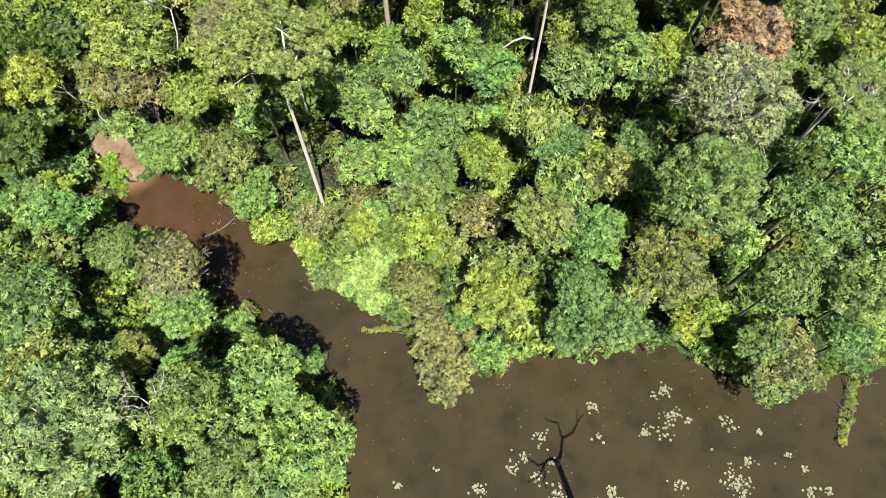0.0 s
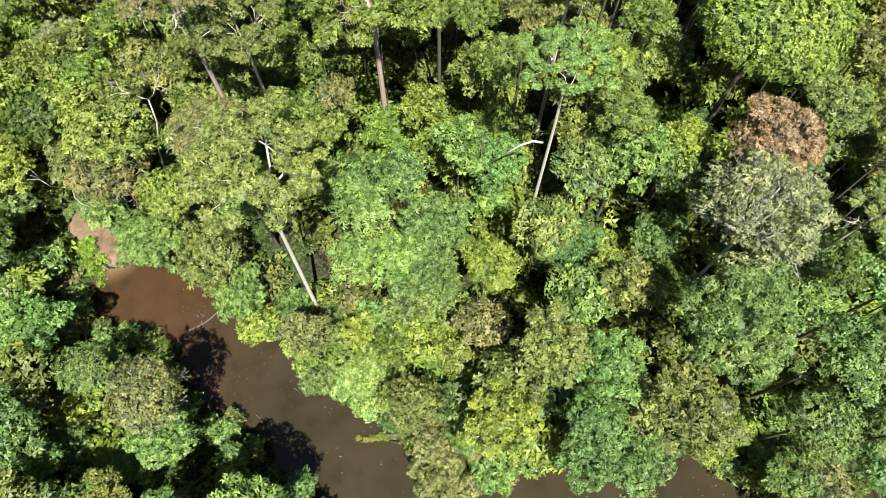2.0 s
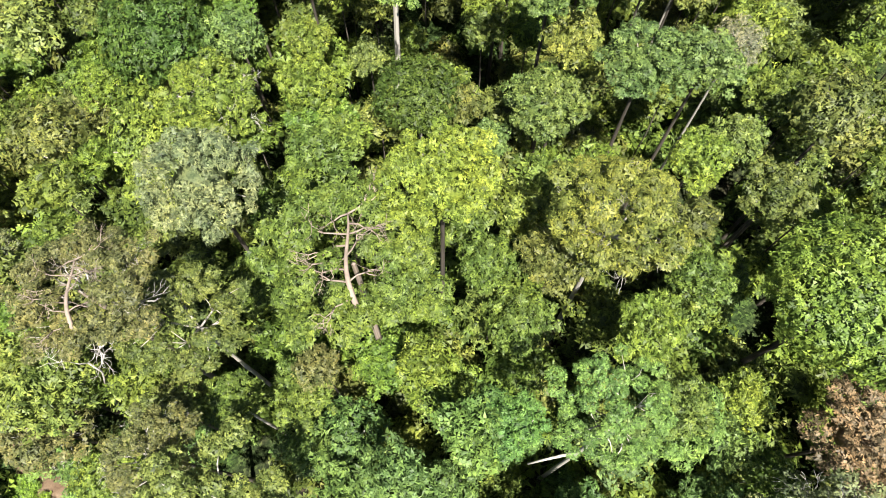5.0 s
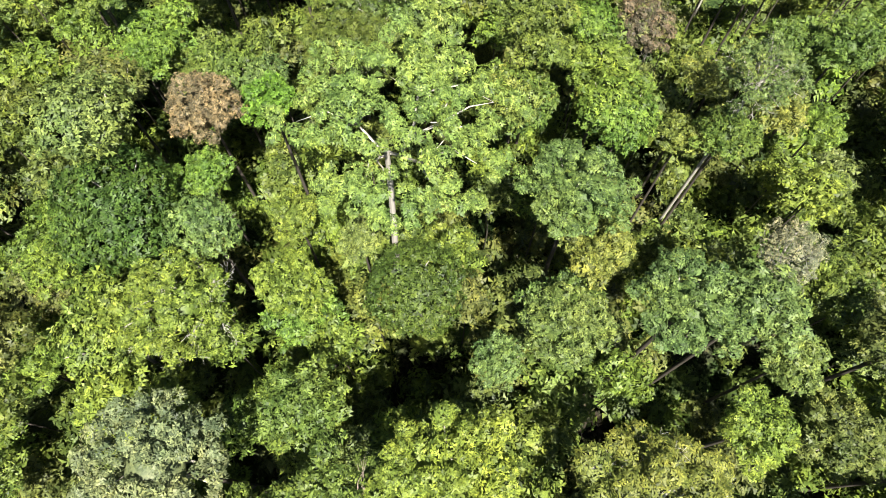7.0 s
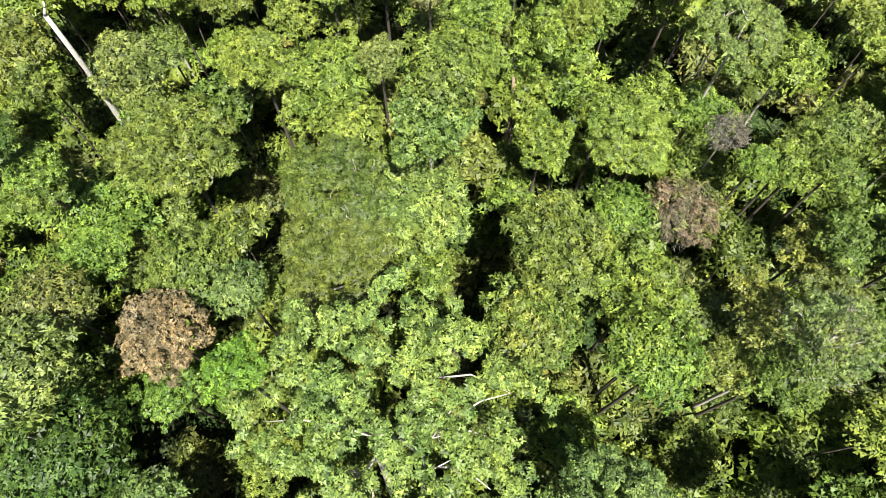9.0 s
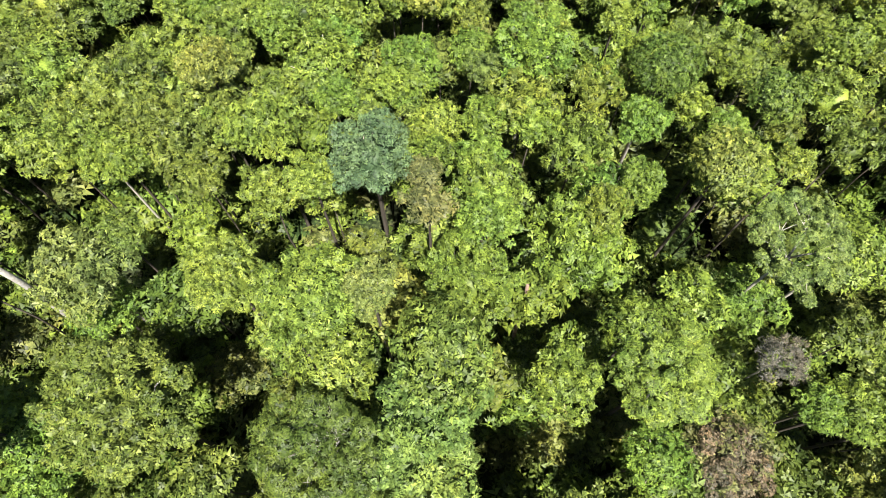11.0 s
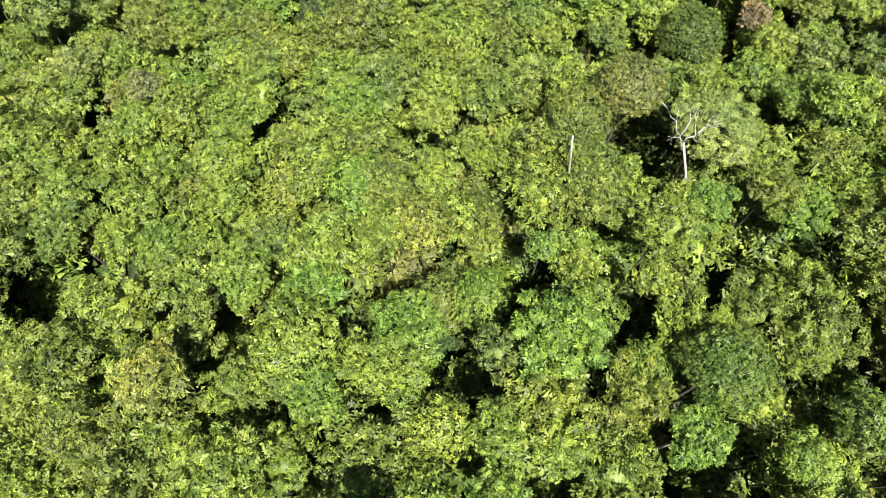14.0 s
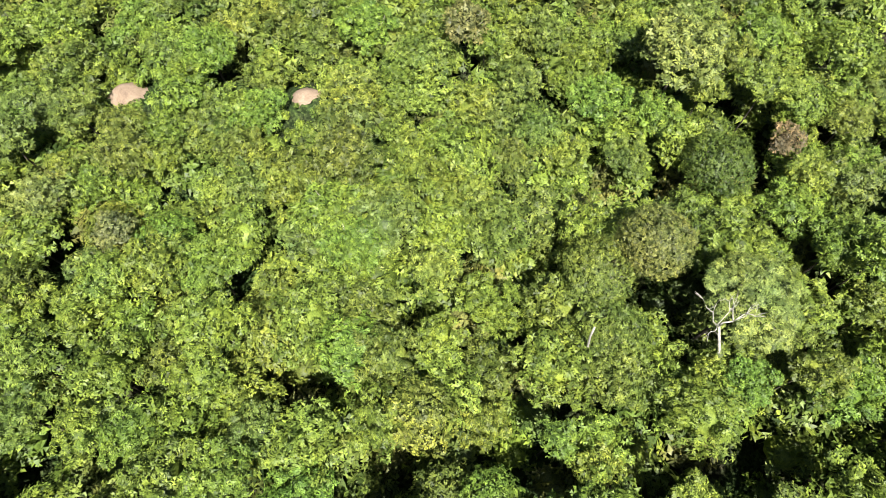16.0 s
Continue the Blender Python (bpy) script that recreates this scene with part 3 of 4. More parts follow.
tree("bush", 3.5, 29.3, 10.3, 2.8, "N2")
tree("bush", -19.1, 30.5, 5.6, 2.5, "L")
tree("dome", 26.8, 30.6, 18.8, 2.5, "E")
tree("bush", -45.5, 30.9, 8.8, 2.4, "F")
tree("round", -1.9, 32.2, 14.2, 3.3, "C")
tree("dome", 15.4, 32.7, 14.6, 2.1, "Y")
tree("dome", -20.5, 32.8, 8.7, 2.7, "F")
tree("spread", 34.3, 33.0, 25.0, 3.4, "P2", foot_at=(35.6, 35.6), twiggy=True)
# added crown for a shaded spot, the shade put into its dark tint
tree("dome", 22.0, 33.8, 8.7, 2.7, "D")
tree("bush", -21.3, 34.2, 3.7, 2.2, "F")
tree("dome", -45.4, 34.4, 8.0, 3.1, "C")
tree("dome", 4.2, 34.7, 12.2, 2.7, "Y")
tree("dome", 37.9, 34.8, 13.0, 2.9, "D")
tree("sparse", 26.3, 35.0, 24.3, 5.1, "P")
tree("dome", -8.3, 35.6, 10.9, 2.9, "F")
tree("dome", -23.0, 35.8, 12.1, 3.4, "O")
tree("spread", -14.0, 35.9, 28.1, 5.7, "P2", foot_at=(-13.1, 32.0))
tree("dome", 12.8, 36.3, 12.7, 2.5, "C")
tree("bush", -41.9, 36.9, 2.0, 1.6, "N2")
tree("dome", 10.5, 36.9, 12.7, 2.6, "C")
tree("dome", -45.0, 37.0, 13.3, 3.5, "D")
tree("bush", -42.8, 37.4, 5.9, 2.6, "F")
tree("dome", -30.0, 37.8, 9.6, 2.9, "F")
tree("dome", -0.9, 38.1, 13.8, 3.4, "C")
tree("dome", 21.3, 38.3, 10.8, 2.7, "C")
tree("dome", -25.9, 39.8, 16.8, 2.7, "Y")
tree("bush", -40.6, 40.1, 2.0, 1.4, "V")
tree("spread", -18.8, 40.5, 25.1, 3.6, "N3", bark="brown", twiggy=True)
TALL = tree("spread", 9.1, 42.3, 31.1, 3.4, "F", foot_at=(8.9, 40.6))
tree("round", 28.9, 41.9, 22.9, 3.5, "R")
tree("dome", 41.3, 42.9, 21.0, 2.4, "Y")
tree("dome", -9.0, 43.2, 13.1, 3.6, "C")
tree("bush", -37.2, 43.3, 2.5, 1.4, "F")
tree("dome", -33.4, 43.7, 14.3, 3.6, "N3", twiggy=True)
tree("dome", 5.6, 44.1, 15.5, 2.2, "F")
tree("dome", 16.1, 44.1, 22.4, 2.4, "E2")
tree("column", 17.9, 44.5, 18.8, 3.3, "F")
tree("dome", 4.6, 44.7, 14.9, 3.0, "C")
tree("dome", 23.4, 45.7, 16.8, 2.3, "L")
tree("dome", -46.7, 45.8, 12.1, 3.7, "L")
tree("dome", -11.2, 45.9, 19.0, 2.8, "G")
tree("dome", 0.2, 46.7, 14.1, 3.3, "Y")
tree("dome", -33.2, 46.9, 17.3, 4.3, "Y2")
tree("bush", -9.5, 47.0, 21.5, 1.9, "N2")
tree("dome", 37.7, 48.0, 19.2, 2.9, "E")
tree("dome", -20.6, 44.4, 19.5, 2.8, "O")
tree("dome", -16.0, 44.8, 20.0, 2.5, "G")
tree("forked", -21.0, 48.6, 33.4, 4.1, "N3", twiggy=True)
tree("spread", -16.8, 48.6, 28.7, 4.2, "O")
tree("dome", 14.1, 49.4, 24.3, 2.6, "B")
tree("dome", -5.2, 50.1, 12.6, 3.1, "B")
tree("dome", 5.2, 50.5, 22.6, 2.7, "G")
tree("parasol", 27.9, 50.6, 30.1, 6.1, "B2")
tree("dome", -41.9, 50.7, 15.5, 3.7, "D")
tree("dome", -49.8, 51.7, 13.6, 3.8, "D")
tree("dome", -35.4, 52.3, 18.5, 2.5, "B")
tree("forked", -6.6, 52.9, 29.5, 6.3, "G", foot_at=(-6.1, 51.5))
tree("dome", 18.4, 53.1, 25.0, 2.5, "G")
tree("dome", 7.9, 54.4, 25.0, 2.7, "O")
tree("dome", -16.0, 54.6, 19.2, 3.0, "G")
tree("dome", 2.9, 54.7, 23.6, 2.3, "G")
tree("feather", 11.5, 55.9, 29.8, 4.4, "O3", twiggy=True)
tree("big", -0.5, 57.3, 31.8, 3.9, "L")
tree("sparse", -40.2, 57.9, 17.0, 2.9, "P")
tree("dome", 33.7, 58.4, 27.1, 3.1, "G")
tree("big", -17.5, 58.4, 29.6, 4.1, "P")
tree("dome", 17.8, 60.4, 28.8, 2.4, "L")
tree("dome", 26.1, 60.7, 24.1, 2.9, "O")
tree("dome", 26.8, 61.0, 22.4, 2.7, "Y2")
tree("dome", -9.4, 62.0, 27.7, 2.7, "G")
tree("dome", 24.1, 65.9, 23.5, 2.5, "P2")
tree("dome", 3.3, 66.2, 21.9, 2.0, "E")
tree("dome", 31.4, 66.4, 27.1, 3.5, "O")
tree("dome", -32.9, 66.6, 19.0, 2.8, "B")
tree("dome", 18.9, 67.5, 31.1, 2.7, "E")
tree("big", 14.6, 67.7, 30.8, 3.6, "E")
tree("dome", -35.7, 67.9, 21.9, 3.5, "O")
tree("round", 7.9, 68.3, 25.6, 3.2, "P2")
tree("dome", 7.9, 69.1, 25.0, 2.9, "E2")
tree("dome", -28.1, 69.4, 19.9, 3.9, "Y")
tree("big", -20.2, 70.1, 24.3, 4.6, "Y", twiggy=True)
tree("dome", -11.6, 70.3, 20.6, 3.0, "B")
tree("dome", -43.8, 71.8, 17.4, 3.1, "G")
tree("dome", -12.2, 72.0, 23.0, 2.8, "B")
tree("dome", 30.0, 72.2, 21.2, 3.2, "G")
tree("mound", -2.7, 72.4, 22.1, 4.0, "D")
tree("sparse", 23.7, 72.6, 27.3, 2.5, "K")
tree("dome", 10.3, 73.1, 27.2, 2.7, "Y2")
tree("dome", -35.3, 74.4, 17.5, 3.3, "O")
tree("dome", -33.7, 75.2, 18.8, 2.6, "B")
tree("big", 8.2, 75.5, 31.2, 3.6, "P2")
tree("dome", -18.8, 75.8, 25.4, 2.9, "E")
tree("dome", -7.4, 76.6, 20.6, 2.0, "P2")
tree("mound", -27.9, 79.0, 23.6, 5.1, "D")
tree("dome", -13.3, 79.4, 20.1, 2.3, "Y")
tree("broad", -3.8, 80.0, 33.3, 7.2, "L2", foot_at=(-5.3, 77.2))
tree("dome", -13.3, 83.4, 29.9, 2.2, "V")
tree("dome", -28.7, 84.2, 28.2, 3.8, "P2")
tree("dome", 22.5, 84.4, 24.6, 2.6, "G")
tree("dome", -22.5, 84.4, 18.1, 2.6, "B")
tree("dome", 13.7, 84.7, 26.3, 2.7, "B")
tree("sparse", 22.7, 85.3, 31.6, 3.0, "E")
tree("dome", 19.7, 85.5, 22.5, 2.3, "Y2")
tree("dome", 13.3, 86.2, 26.4, 3.1, "B")
tree("round", -21.0, 87.6, 24.5, 3.1, "R")
tree("dome", 5.3, 87.8, 25.2, 2.9, "Y2")
tree("dome", 5.3, 88.2, 25.2, 3.9, "G")
tree("dome", 33.8, 88.5, 19.4, 2.4, "B")
tree("dome", 21.2, 89.2, 25.5, 2.3, "Y2")
tree("dome", -29.2, 89.5, 25.2, 3.1, "O")
tree("dome", 13.5, 90.7, 24.3, 3.2, "B")
tree("dome", -16.3, 91.2, 23.2, 2.1, "E")
tree("dome", 6.9, 91.4, 27.5, 2.7, "G")
tree("feather", -8.0, 91.9, 25.8, 3.7, "D2")
tree("dome", 29.8, 92.0, 20.7, 2.6, "O")
tree("dome", 6.7, 93.0, 29.3, 3.1, "G")
tree("dome", -20.5, 93.3, 22.8, 3.0, "G")
tree("dome", 34.4, 93.3, 25.5, 2.9, "G")
tree("feather", -9.0, 94.8, 25.6, 3.6, "D2")
tree("dome", -28.3, 94.9, 21.4, 2.4, "B")
tree("dome", 30.3, 95.0, 23.1, 2.3, "G")
tree("dome", 29.6, 95.9, 20.7, 2.7, "Y2")
tree("dome", -26.0, 95.9, 18.0, 2.4, "G")
tree("round", -3.0, 97.9, 24.8, 3.9, "L2")
tree("dome", 13.3, 98.2, 22.8, 2.2, "B")
tree("feather", -8.7, 98.3, 27.2, 3.8, "D2", twiggy=True)
tree("round", 18.2, 98.3, 22.5, 2.6, "N")
tree("dome", 18.3, 98.8, 22.7, 3.1, "N3", twiggy=True)
tree("dome", -32.1, 99.1, 24.9, 2.3, "G")
tree("dome", -29.2, 99.3, 20.2, 4.1, "B")
tree("dome", -33.6, 100.0, 30.0, 2.6, "D")
tree("dome", 29.4, 100.1, 25.6, 1.9, "G")
tree("dome", -32.6, 100.1, 25.8, 2.3, "B")
tree("dome", -1.9, 100.2, 32.0, 3.2, "E2")
tree("big", -21.1, 100.6, 28.5, 4.5, "G")
tree("dome", 24.0, 101.3, 24.4, 1.8, "B")
tree("dome", 26.4, 101.3, 24.5, 2.4, "B")
tree("dome", 7.0, 102.9, 25.8, 2.5, "B")
tree("dome", -1.1, 102.9, 33.7, 3.1, "G")
tree("dome", 29.7, 103.2, 26.4, 2.3, "G")
tree("feather", 13.9, 103.4, 25.5, 3.4, "Y")
tree("dome", -8.4, 104.5, 25.9, 2.9, "Y")
tree("sparse", 22.7, 104.8, 23.7, 1.8, "T")
tree("dome", 12.8, 106.9, 24.4, 2.7, "B")
tree("dome", -12.5, 107.4, 23.6, 2.5, "Y")
tree("dome", -5.9, 108.4, 28.4, 1.9, "P2")
tree("round", -10.0, 108.7, 27.1, 3.6, "Y")
tree("big", 0.7, 110.0, 27.0, 3.4, "B")
tree("round", -16.2, 110.0, 26.9, 2.7, "Y")
tree("dome", -28.2, 110.2, 19.6, 2.8, "B")
tree("dome", 23.3, 111.2, 18.6, 3.1, "B")
tree("dome", -28.3, 111.4, 24.7, 3.7, "P2")
tree("spread", 23.2, 111.4, 28.2, 3.6, "P2")
tree("bush", 6.2, 112.7, 16.7, 2.3, "B")
tree("bush", -2.0, 113.0, 31.4, 1.7, "N2")
tree("dome", 2.1, 113.5, 28.6, 2.1, "B")
tree("dome", 30.8, 113.7, 23.1, 3.3, "B")
tree("dome", -25.8, 114.3, 23.4, 2.0, "G")
tree("dome", -10.8, 117.7, 26.5, 2.0, "Y")
tree("round", -6.1, 117.9, 30.4, 2.7, "E3")
tree("dome", 20.1, 118.9, 28.0, 2.9, "Y2")
tree("dome", 12.3, 119.3, 22.0, 2.6, "B")
tree("dome", 14.9, 119.5, 23.1, 1.9, "B")
tree("dome", -2.7, 120.1, 23.3, 1.6, "N2")
tree("bush", 27.1, 120.5, 23.9, 1.5, "L")
tree("dome", -28.0, 122.1, 22.4, 2.2, "B")
tree("dome", -6.9, 122.5, 22.1, 1.8, "B")
tree("dome", 2.1, 122.5, 22.2, 2.2, "B")
tree("dome", -29.9, 122.7, 22.1, 2.2, "B")
tree("dome", -15.6, 123.8, 25.4, 3.0, "B")
tree("dome", 23.1, 125.1, 22.6, 1.7, "B")
tree("dome", -25.3, 125.7, 22.9, 2.7, "G")
tree("dome", -19.8, 125.8, 21.7, 2.1, "B")
tree("dome", 26.7, 126.7, 25.4, 2.6, "G")
tree("dome", 16.4, 126.7, 21.8, 2.3, "B")
tree("dome", 2.7, 127.1, 21.6, 2.3, "B")
tree("dome", -27.8, 127.5, 21.7, 2.5, "G")
tree("dome", -10.9, 129.3, 21.1, 2.3, "B")
tree("dome", -21.2, 130.0, 25.0, 2.5, "Y2")
tree("mound", 18.5, 130.9, 24.9, 3.4, "G2")
tree("dome", -14.6, 131.2, 20.7, 2.2, "G")
tree("dome", -22.5, 131.3, 20.8, 2.3, "Y2")
tree("dome", -5.0, 131.3, 20.7, 2.5, "B")
tree("dome", 13.8, 131.8, 20.9, 1.9, "B")
tree("dome", 6.9, 133.4, 24.2, 3.5, "B")
tree("dome", -12.4, 133.5, 22.3, 3.4, "B")
tree("dome", -4.3, 135.2, 19.8, 3.1, "B")
tree("dome", 1.9, 138.2, 18.0, 2.6, "B")
tree("dome", -12.1, 138.4, 19.1, 2.6, "B")
tree("bush", 15.5, 138.6, 20.8, 1.7, "Y")
tree("dome", -17.8, 139.5, 19.9, 2.6, "B")
tree("bush", 10.1, 141.0, 17.7, 2.0, "L")
tree("bush", 7.2, 142.8, 17.7, 1.6, "Y")
tree("dome", -25.7, 143.1, 18.1, 2.2, "B")
tree("dome", -34.7, 144.4, 18.1, 2.5, "G")
tree("dome", 21.4, 146.3, 16.1, 2.2, "B")
tree("dome", 30.5, 146.9, 17.8, 2.9, "B")
tree("dome", 22.3, 147.1, 18.2, 2.0, "B")
tree("dome", 12.1, 147.6, 18.0, 2.7, "G")
tree("bush", 20.0, 148.0, 17.0, 1.8, "L")
tree("dome", -9.0, 150.3, 16.6, 3.0, "B")
tree("mound", 12.2, 151.0, 18.1, 3.7, "G")
tree("feather", 22.0, 152.8, 22.3, 3.8, "P3")
tree("dome", -30.9, 156.5, 17.0, 2.3, "Y")
tree("mound", 11.5, 156.6, 19.0, 3.3, "G")
tree("dome", -22.7, 158.2, 15.6, 3.0, "B")
tree("mound", 16.3, 158.5, 20.8, 3.3, "O")
tree("dome", 34.1, 159.6, 16.5, 2.9, "B")
tree("dome", -10.0, 160.3, 15.3, 3.4, "B")
tree("dome", -26.9, 160.6, 15.7, 2.7, "B")
tree("dome", 40.6, 161.1, 12.9, 2.6, "G")
tree("bush", -31.6, 161.2, 16.2, 1.9, "N2")
tree("dome", 3.3, 162.1, 14.9, 3.3, "G")
tree("dome", -12.5, 165.0, 14.0, 3.5, "B")
tree("dome", 32.0, 165.1, 14.4, 2.9, "B")
tree("dome", -41.0, 165.9, 14.3, 2.9, "P2")
tree("dome", 34.0, 168.1, 15.1, 2.6, "Y")
tree("mound", 25.2, 168.8, 16.6, 3.4, "D")
tree("dome", 0.9, 171.8, 13.4, 3.7, "B")
tree("bush", 32.8, 171.9, 14.9, 2.0, "R2")
tree("dome", -22.8, 172.6, 12.2, 3.1, "G")
tree("dome", 40.2, 174.9, 14.4, 2.5, "G")
tree("dome", 8.7, 175.1, 12.9, 3.1, "G")
tree("dome", 35.9, 177.2, 14.9, 2.9, "B")
tree("dome", -49.3, 177.3, 9.9, 3.6, "B")
tree("dome", 15.3, 178.7, 13.2, 3.3, "B")
tree("dome", -27.1, 178.7, 10.9, 2.8, "G")
tree("dome", -22.1, 178.9, 10.9, 3.1, "B")
tree("dome", -49.8, 181.1, 10.2, 3.2, "G")
tree("dome", 23.3, 181.6, 18.6, 4.2, "P3")
tree("dome", 42.6, 184.1, 15.4, 3.6, "B")
tree("dome", -3.2, 185.4, 13.0, 3.4, "G")
tree("dome", -27.9, 185.5, 13.7, 3.4, "B")
tree("bush", -45.9, 186.7, 10.1, 2.6, "N2")
tree("dome", 34.4, 187.3, 14.2, 3.1, "B")
tree("bush", 1.0, 187.9, 15.0, 2.8, "N2")
tree("dome", 9.8, 188.4, 13.1, 3.2, "G")
tree("dome", -17.0, 189.7, 10.2, 3.6, "G")
tree("dome", -10.6, 190.3, 12.1, 3.2, "B")
tree("dome", -47.2, 191.1, 11.3, 3.3, "B")
tree("dome", -38.6, 192.9, 10.2, 3.0, "B")


def side_bough(ob, points, thick):
    """A long bare bough low on a tall trunk; points from the tree's own foot."""
    part("bough", mesh_from("bough", *tube(points, [thick * (1 - 0.14 * i) for i in range(len(points))], 6), [BARK_PALE]), ob)


side_bough(TALL, [(-0.8, -1.4, 20.2), (-1.7, -1.6, 20.7), (-2.7, -1.8, 20.4), (-3.8, -2.0, 19.5)], 0.12)


# ---- dead trees ----
def dead_tree(x, y, foot, height, thick, lean, forks, seed, label, wood=DEAD_WOOD, spread=0.5, depth=3, reach=1.5, aim=None, bend=0.5):
    rng = np.random.default_rng(seed)
    ob = tagged(new("dead_tree"), label, "dead tree")
    ob.location = (x, y, foot)
    top = np.array([lean[0], lean[1], height])
    pts = [top * s + bend * np.array([math.sin(7 * s + seed), math.sin(9 * s + 1), 0]) * s for s in (0, 0.15, 0.35, 0.55, 0.78, 1)]
    part("trunk", mesh_from("trunk", *tube([tuple(p) for p in pts], [thick * a for a in (1.25, 1.05, 0.95, 0.85, 0.7, 0.55)], 9), [wood]), ob)
    for i in range(forks):
        out = []
        a = 2 * math.pi * i / max(1, forks) + (rng.random() if aim is None else aim)
        way = unit(np.array([math.cos(a) * spread, math.sin(a) * spread, 1.0]))
        twigs(rng, pts[-1] - np.array([0, 0, 0.02]), way, reach * rng.uniform(0.8, 1.2), thick * (0.5 if forks < 4 else 0.4), depth, out)
        part("branch", mesh_from("branch", *joined(out), [wood]), ob)
    return ob


dead_tree(-31.0, 109.4, 2.8, 27.4, 0.32, (0.3, 0.3), 1, 1, "tall bleached dead trunk standing above the canopy", depth=1, reach=0.6, bend=0.2)
dead_tree(6.0, 110.2, 2.8, 19.7, 0.22, (-1.1, 0.3), 0, 2, "broken reddish dead stump among green crowns", wood=RED_WOOD)
dead_tree(24.2, 146.1, 3.9, 17.1, 0.17, (-5.2, 4.3), 2, 3, "white leafless forked dead tree above bushes", spread=0.7, depth=3, reach=1.6, aim=0.15, bend=0.25)
dead_tree(10.4, 149.5, 3.9, 19.1, 0.13, (-0.8, 0.3), 0, 4, "white leaning dead trunk without branches")
dead_tree(-22.6, 8.9, 0.9, 16.6, 0.15, (0.2, -0.3), 4, 6, "bare pinkish-grey dead tree with many twigs", spread=0.9, depth=4, reach=1.4)
dead_tree(-40.8, 45.1, 0.9, 6.6, 0.1, (-0.3, -0.3), 2, 8, "thin leafless dead tree beside the clay bank", spread=0.9, depth=1, reach=1.8)
dead_tree(17.0, -8.0, -1.0, 20.5, 0.45, (-3.7, 5.1), 2, 7, "leafless forked dead tree standing in the pool", spread=0.6, depth=2, reach=2.6)
dead_tree(-31.3, 45.9, 1.0, 17.1, 0.12, (3.3, 2.2), 2, 33, "pale dead trunk with bent bare branches", spread=0.9, depth=2, reach=1.6)


# ---- undergrowth and regrowth between the tall trees ----
def canopy(x, y):
    """How high the closed canopy of young trees stands over the water."""
    return float(np.interp(y, [118, 128, 140, 152, 165, 178, 190, 205], [23.0, 21.5, 18.5, 16.6, 13.2, 11.6, 10.4, 9.8]) + 0.035 * max(0, x))


GAPS = []


def gap(x, y, r):
    """A shaded opening in the canopy, down to the low shrubs."""
    GAPS.append((x, y, r))


gap(-22.6, 8.6, 3.0)
gap(36.6, 37.2, 2.6)
gap(34.6, 29.6, 2.4)
gap(28.1, 57.5, 4.0)
gap(22.0, 48.0, 3.0)
gap(27.5, 44.0, 3.0)
gap(29.4, 41.3, 4.0)
gap(18.7, 37.0, 3.4)
gap(19.6, 32.9, 3.6)
gap(21.6, 29.6, 3.7)
gap(15.4, 26.8, 3.2)
gap(7.4, 29.6, 2.8)
gap(-13.9, 37.0, 2.6)
gap(4.3, 74.9, 3.1)
gap(-19.7, 77.7, 3.2)
gap(16.1, 72.7, 3.9)
gap(-2.9, 67.5, 3.3)
gap(10.1, 68.5, 3.1)
gap(-28.7, 96.0, 2.8)
gap(40.5, 88.3, 4.7)
gap(35.8, 65.5, 3.3)
gap(-17.0, 78.3, 2.9)
gap(-31.9, 72.7, 2.8)
gap(3.1, 98.8, 2.9)
gap(1.4, 92.2, 3.3)
gap(-32.3, 93.2, 3.3)
gap(-17.0, 89.1, 3.5)
gap(22.1, 92.2, 2.8)
gap(24.3, 80.6, 3.4)
gap(-37.6, 104.3, 3.8)
gap(38.0, 102.4, 3.8)
gap(-32.0, 85.6, 3.0)
gap(-24.0, 92.2, 2.8)
gap(-33.4, 117.7, 4.2)
gap(-37.9, 120.1, 3.7)
gap(20.3, 124.6, 3.3)
gap(34.9, 117.7, 3.7)
gap(17.4, 157.5, 2.9)
gap(-11.7, 115.8, 3.2)
gap(-17.1, 113.5, 2.9)
gap(-33.8, 112.2, 3.6)
gap(16.2, 127.9, 2.6)
gap(32.8, 120.6, 3.3)
gap(34.8, 114.0, 3.9)
gap(28.2, 113.5, 3.4)
gap(13.8, 139.9, 2.4)
gap(-33.6, 140.6, 2.7)
gap(5.8, 138.5, 3.1)
gap(13.0, 135.9, 2.8)
gap(22.9, 140.0, 3.3)
gap(27.9, 141.7, 3.1)
gap(15.0, 165.2, 2.8)
gap(-1.6, 133.9, 2.5)
gap(-35.7, 140.6, 2.9)
gap(-7.3, 138.5, 2.3)
gap(31.6, 162.3, 2.5)
gap(39.0, 151.6, 2.7)
gap(19.3, 157.6, 3.2)
gap(16.9, 165.7, 2.9)
gap(6.6, 160.0, 2.9)
gap(-9.1, 146.9, 2.8)
gap(30.9, 168.3, 2.8)
gap(42.0, 171.8, 3.1)
gap(49.9, 190.9, 3.3)
gap(18.7, 186.5, 3.0)
gap(-31.8, 160.0, 2.1)
gap(17.6, 33.4, 2.6)
gap(25.5, 36.5, 2.6)
gap(27.1, 46.4, 2.6)
gap(23.4, 51.4, 2.6)
gap(5.9, 57.4, 2.6)
gap(28.0, 61.9, 2.6)
gap(-38.6, 63.2, 2.6)
gap(10.0, 65.9, 2.6)
gap(-3.7, 66.8, 2.6)
gap(15.4, 72.9, 2.6)
gap(24.1, 72.9, 2.6)
gap(-17.1, 74.8, 2.6)
gap(5.1, 74.8, 2.6)
gap(-19.0, 77.9, 2.6)
gap(23.5, 81.7, 2.6)
gap(38.0, 82.9, 2.6)
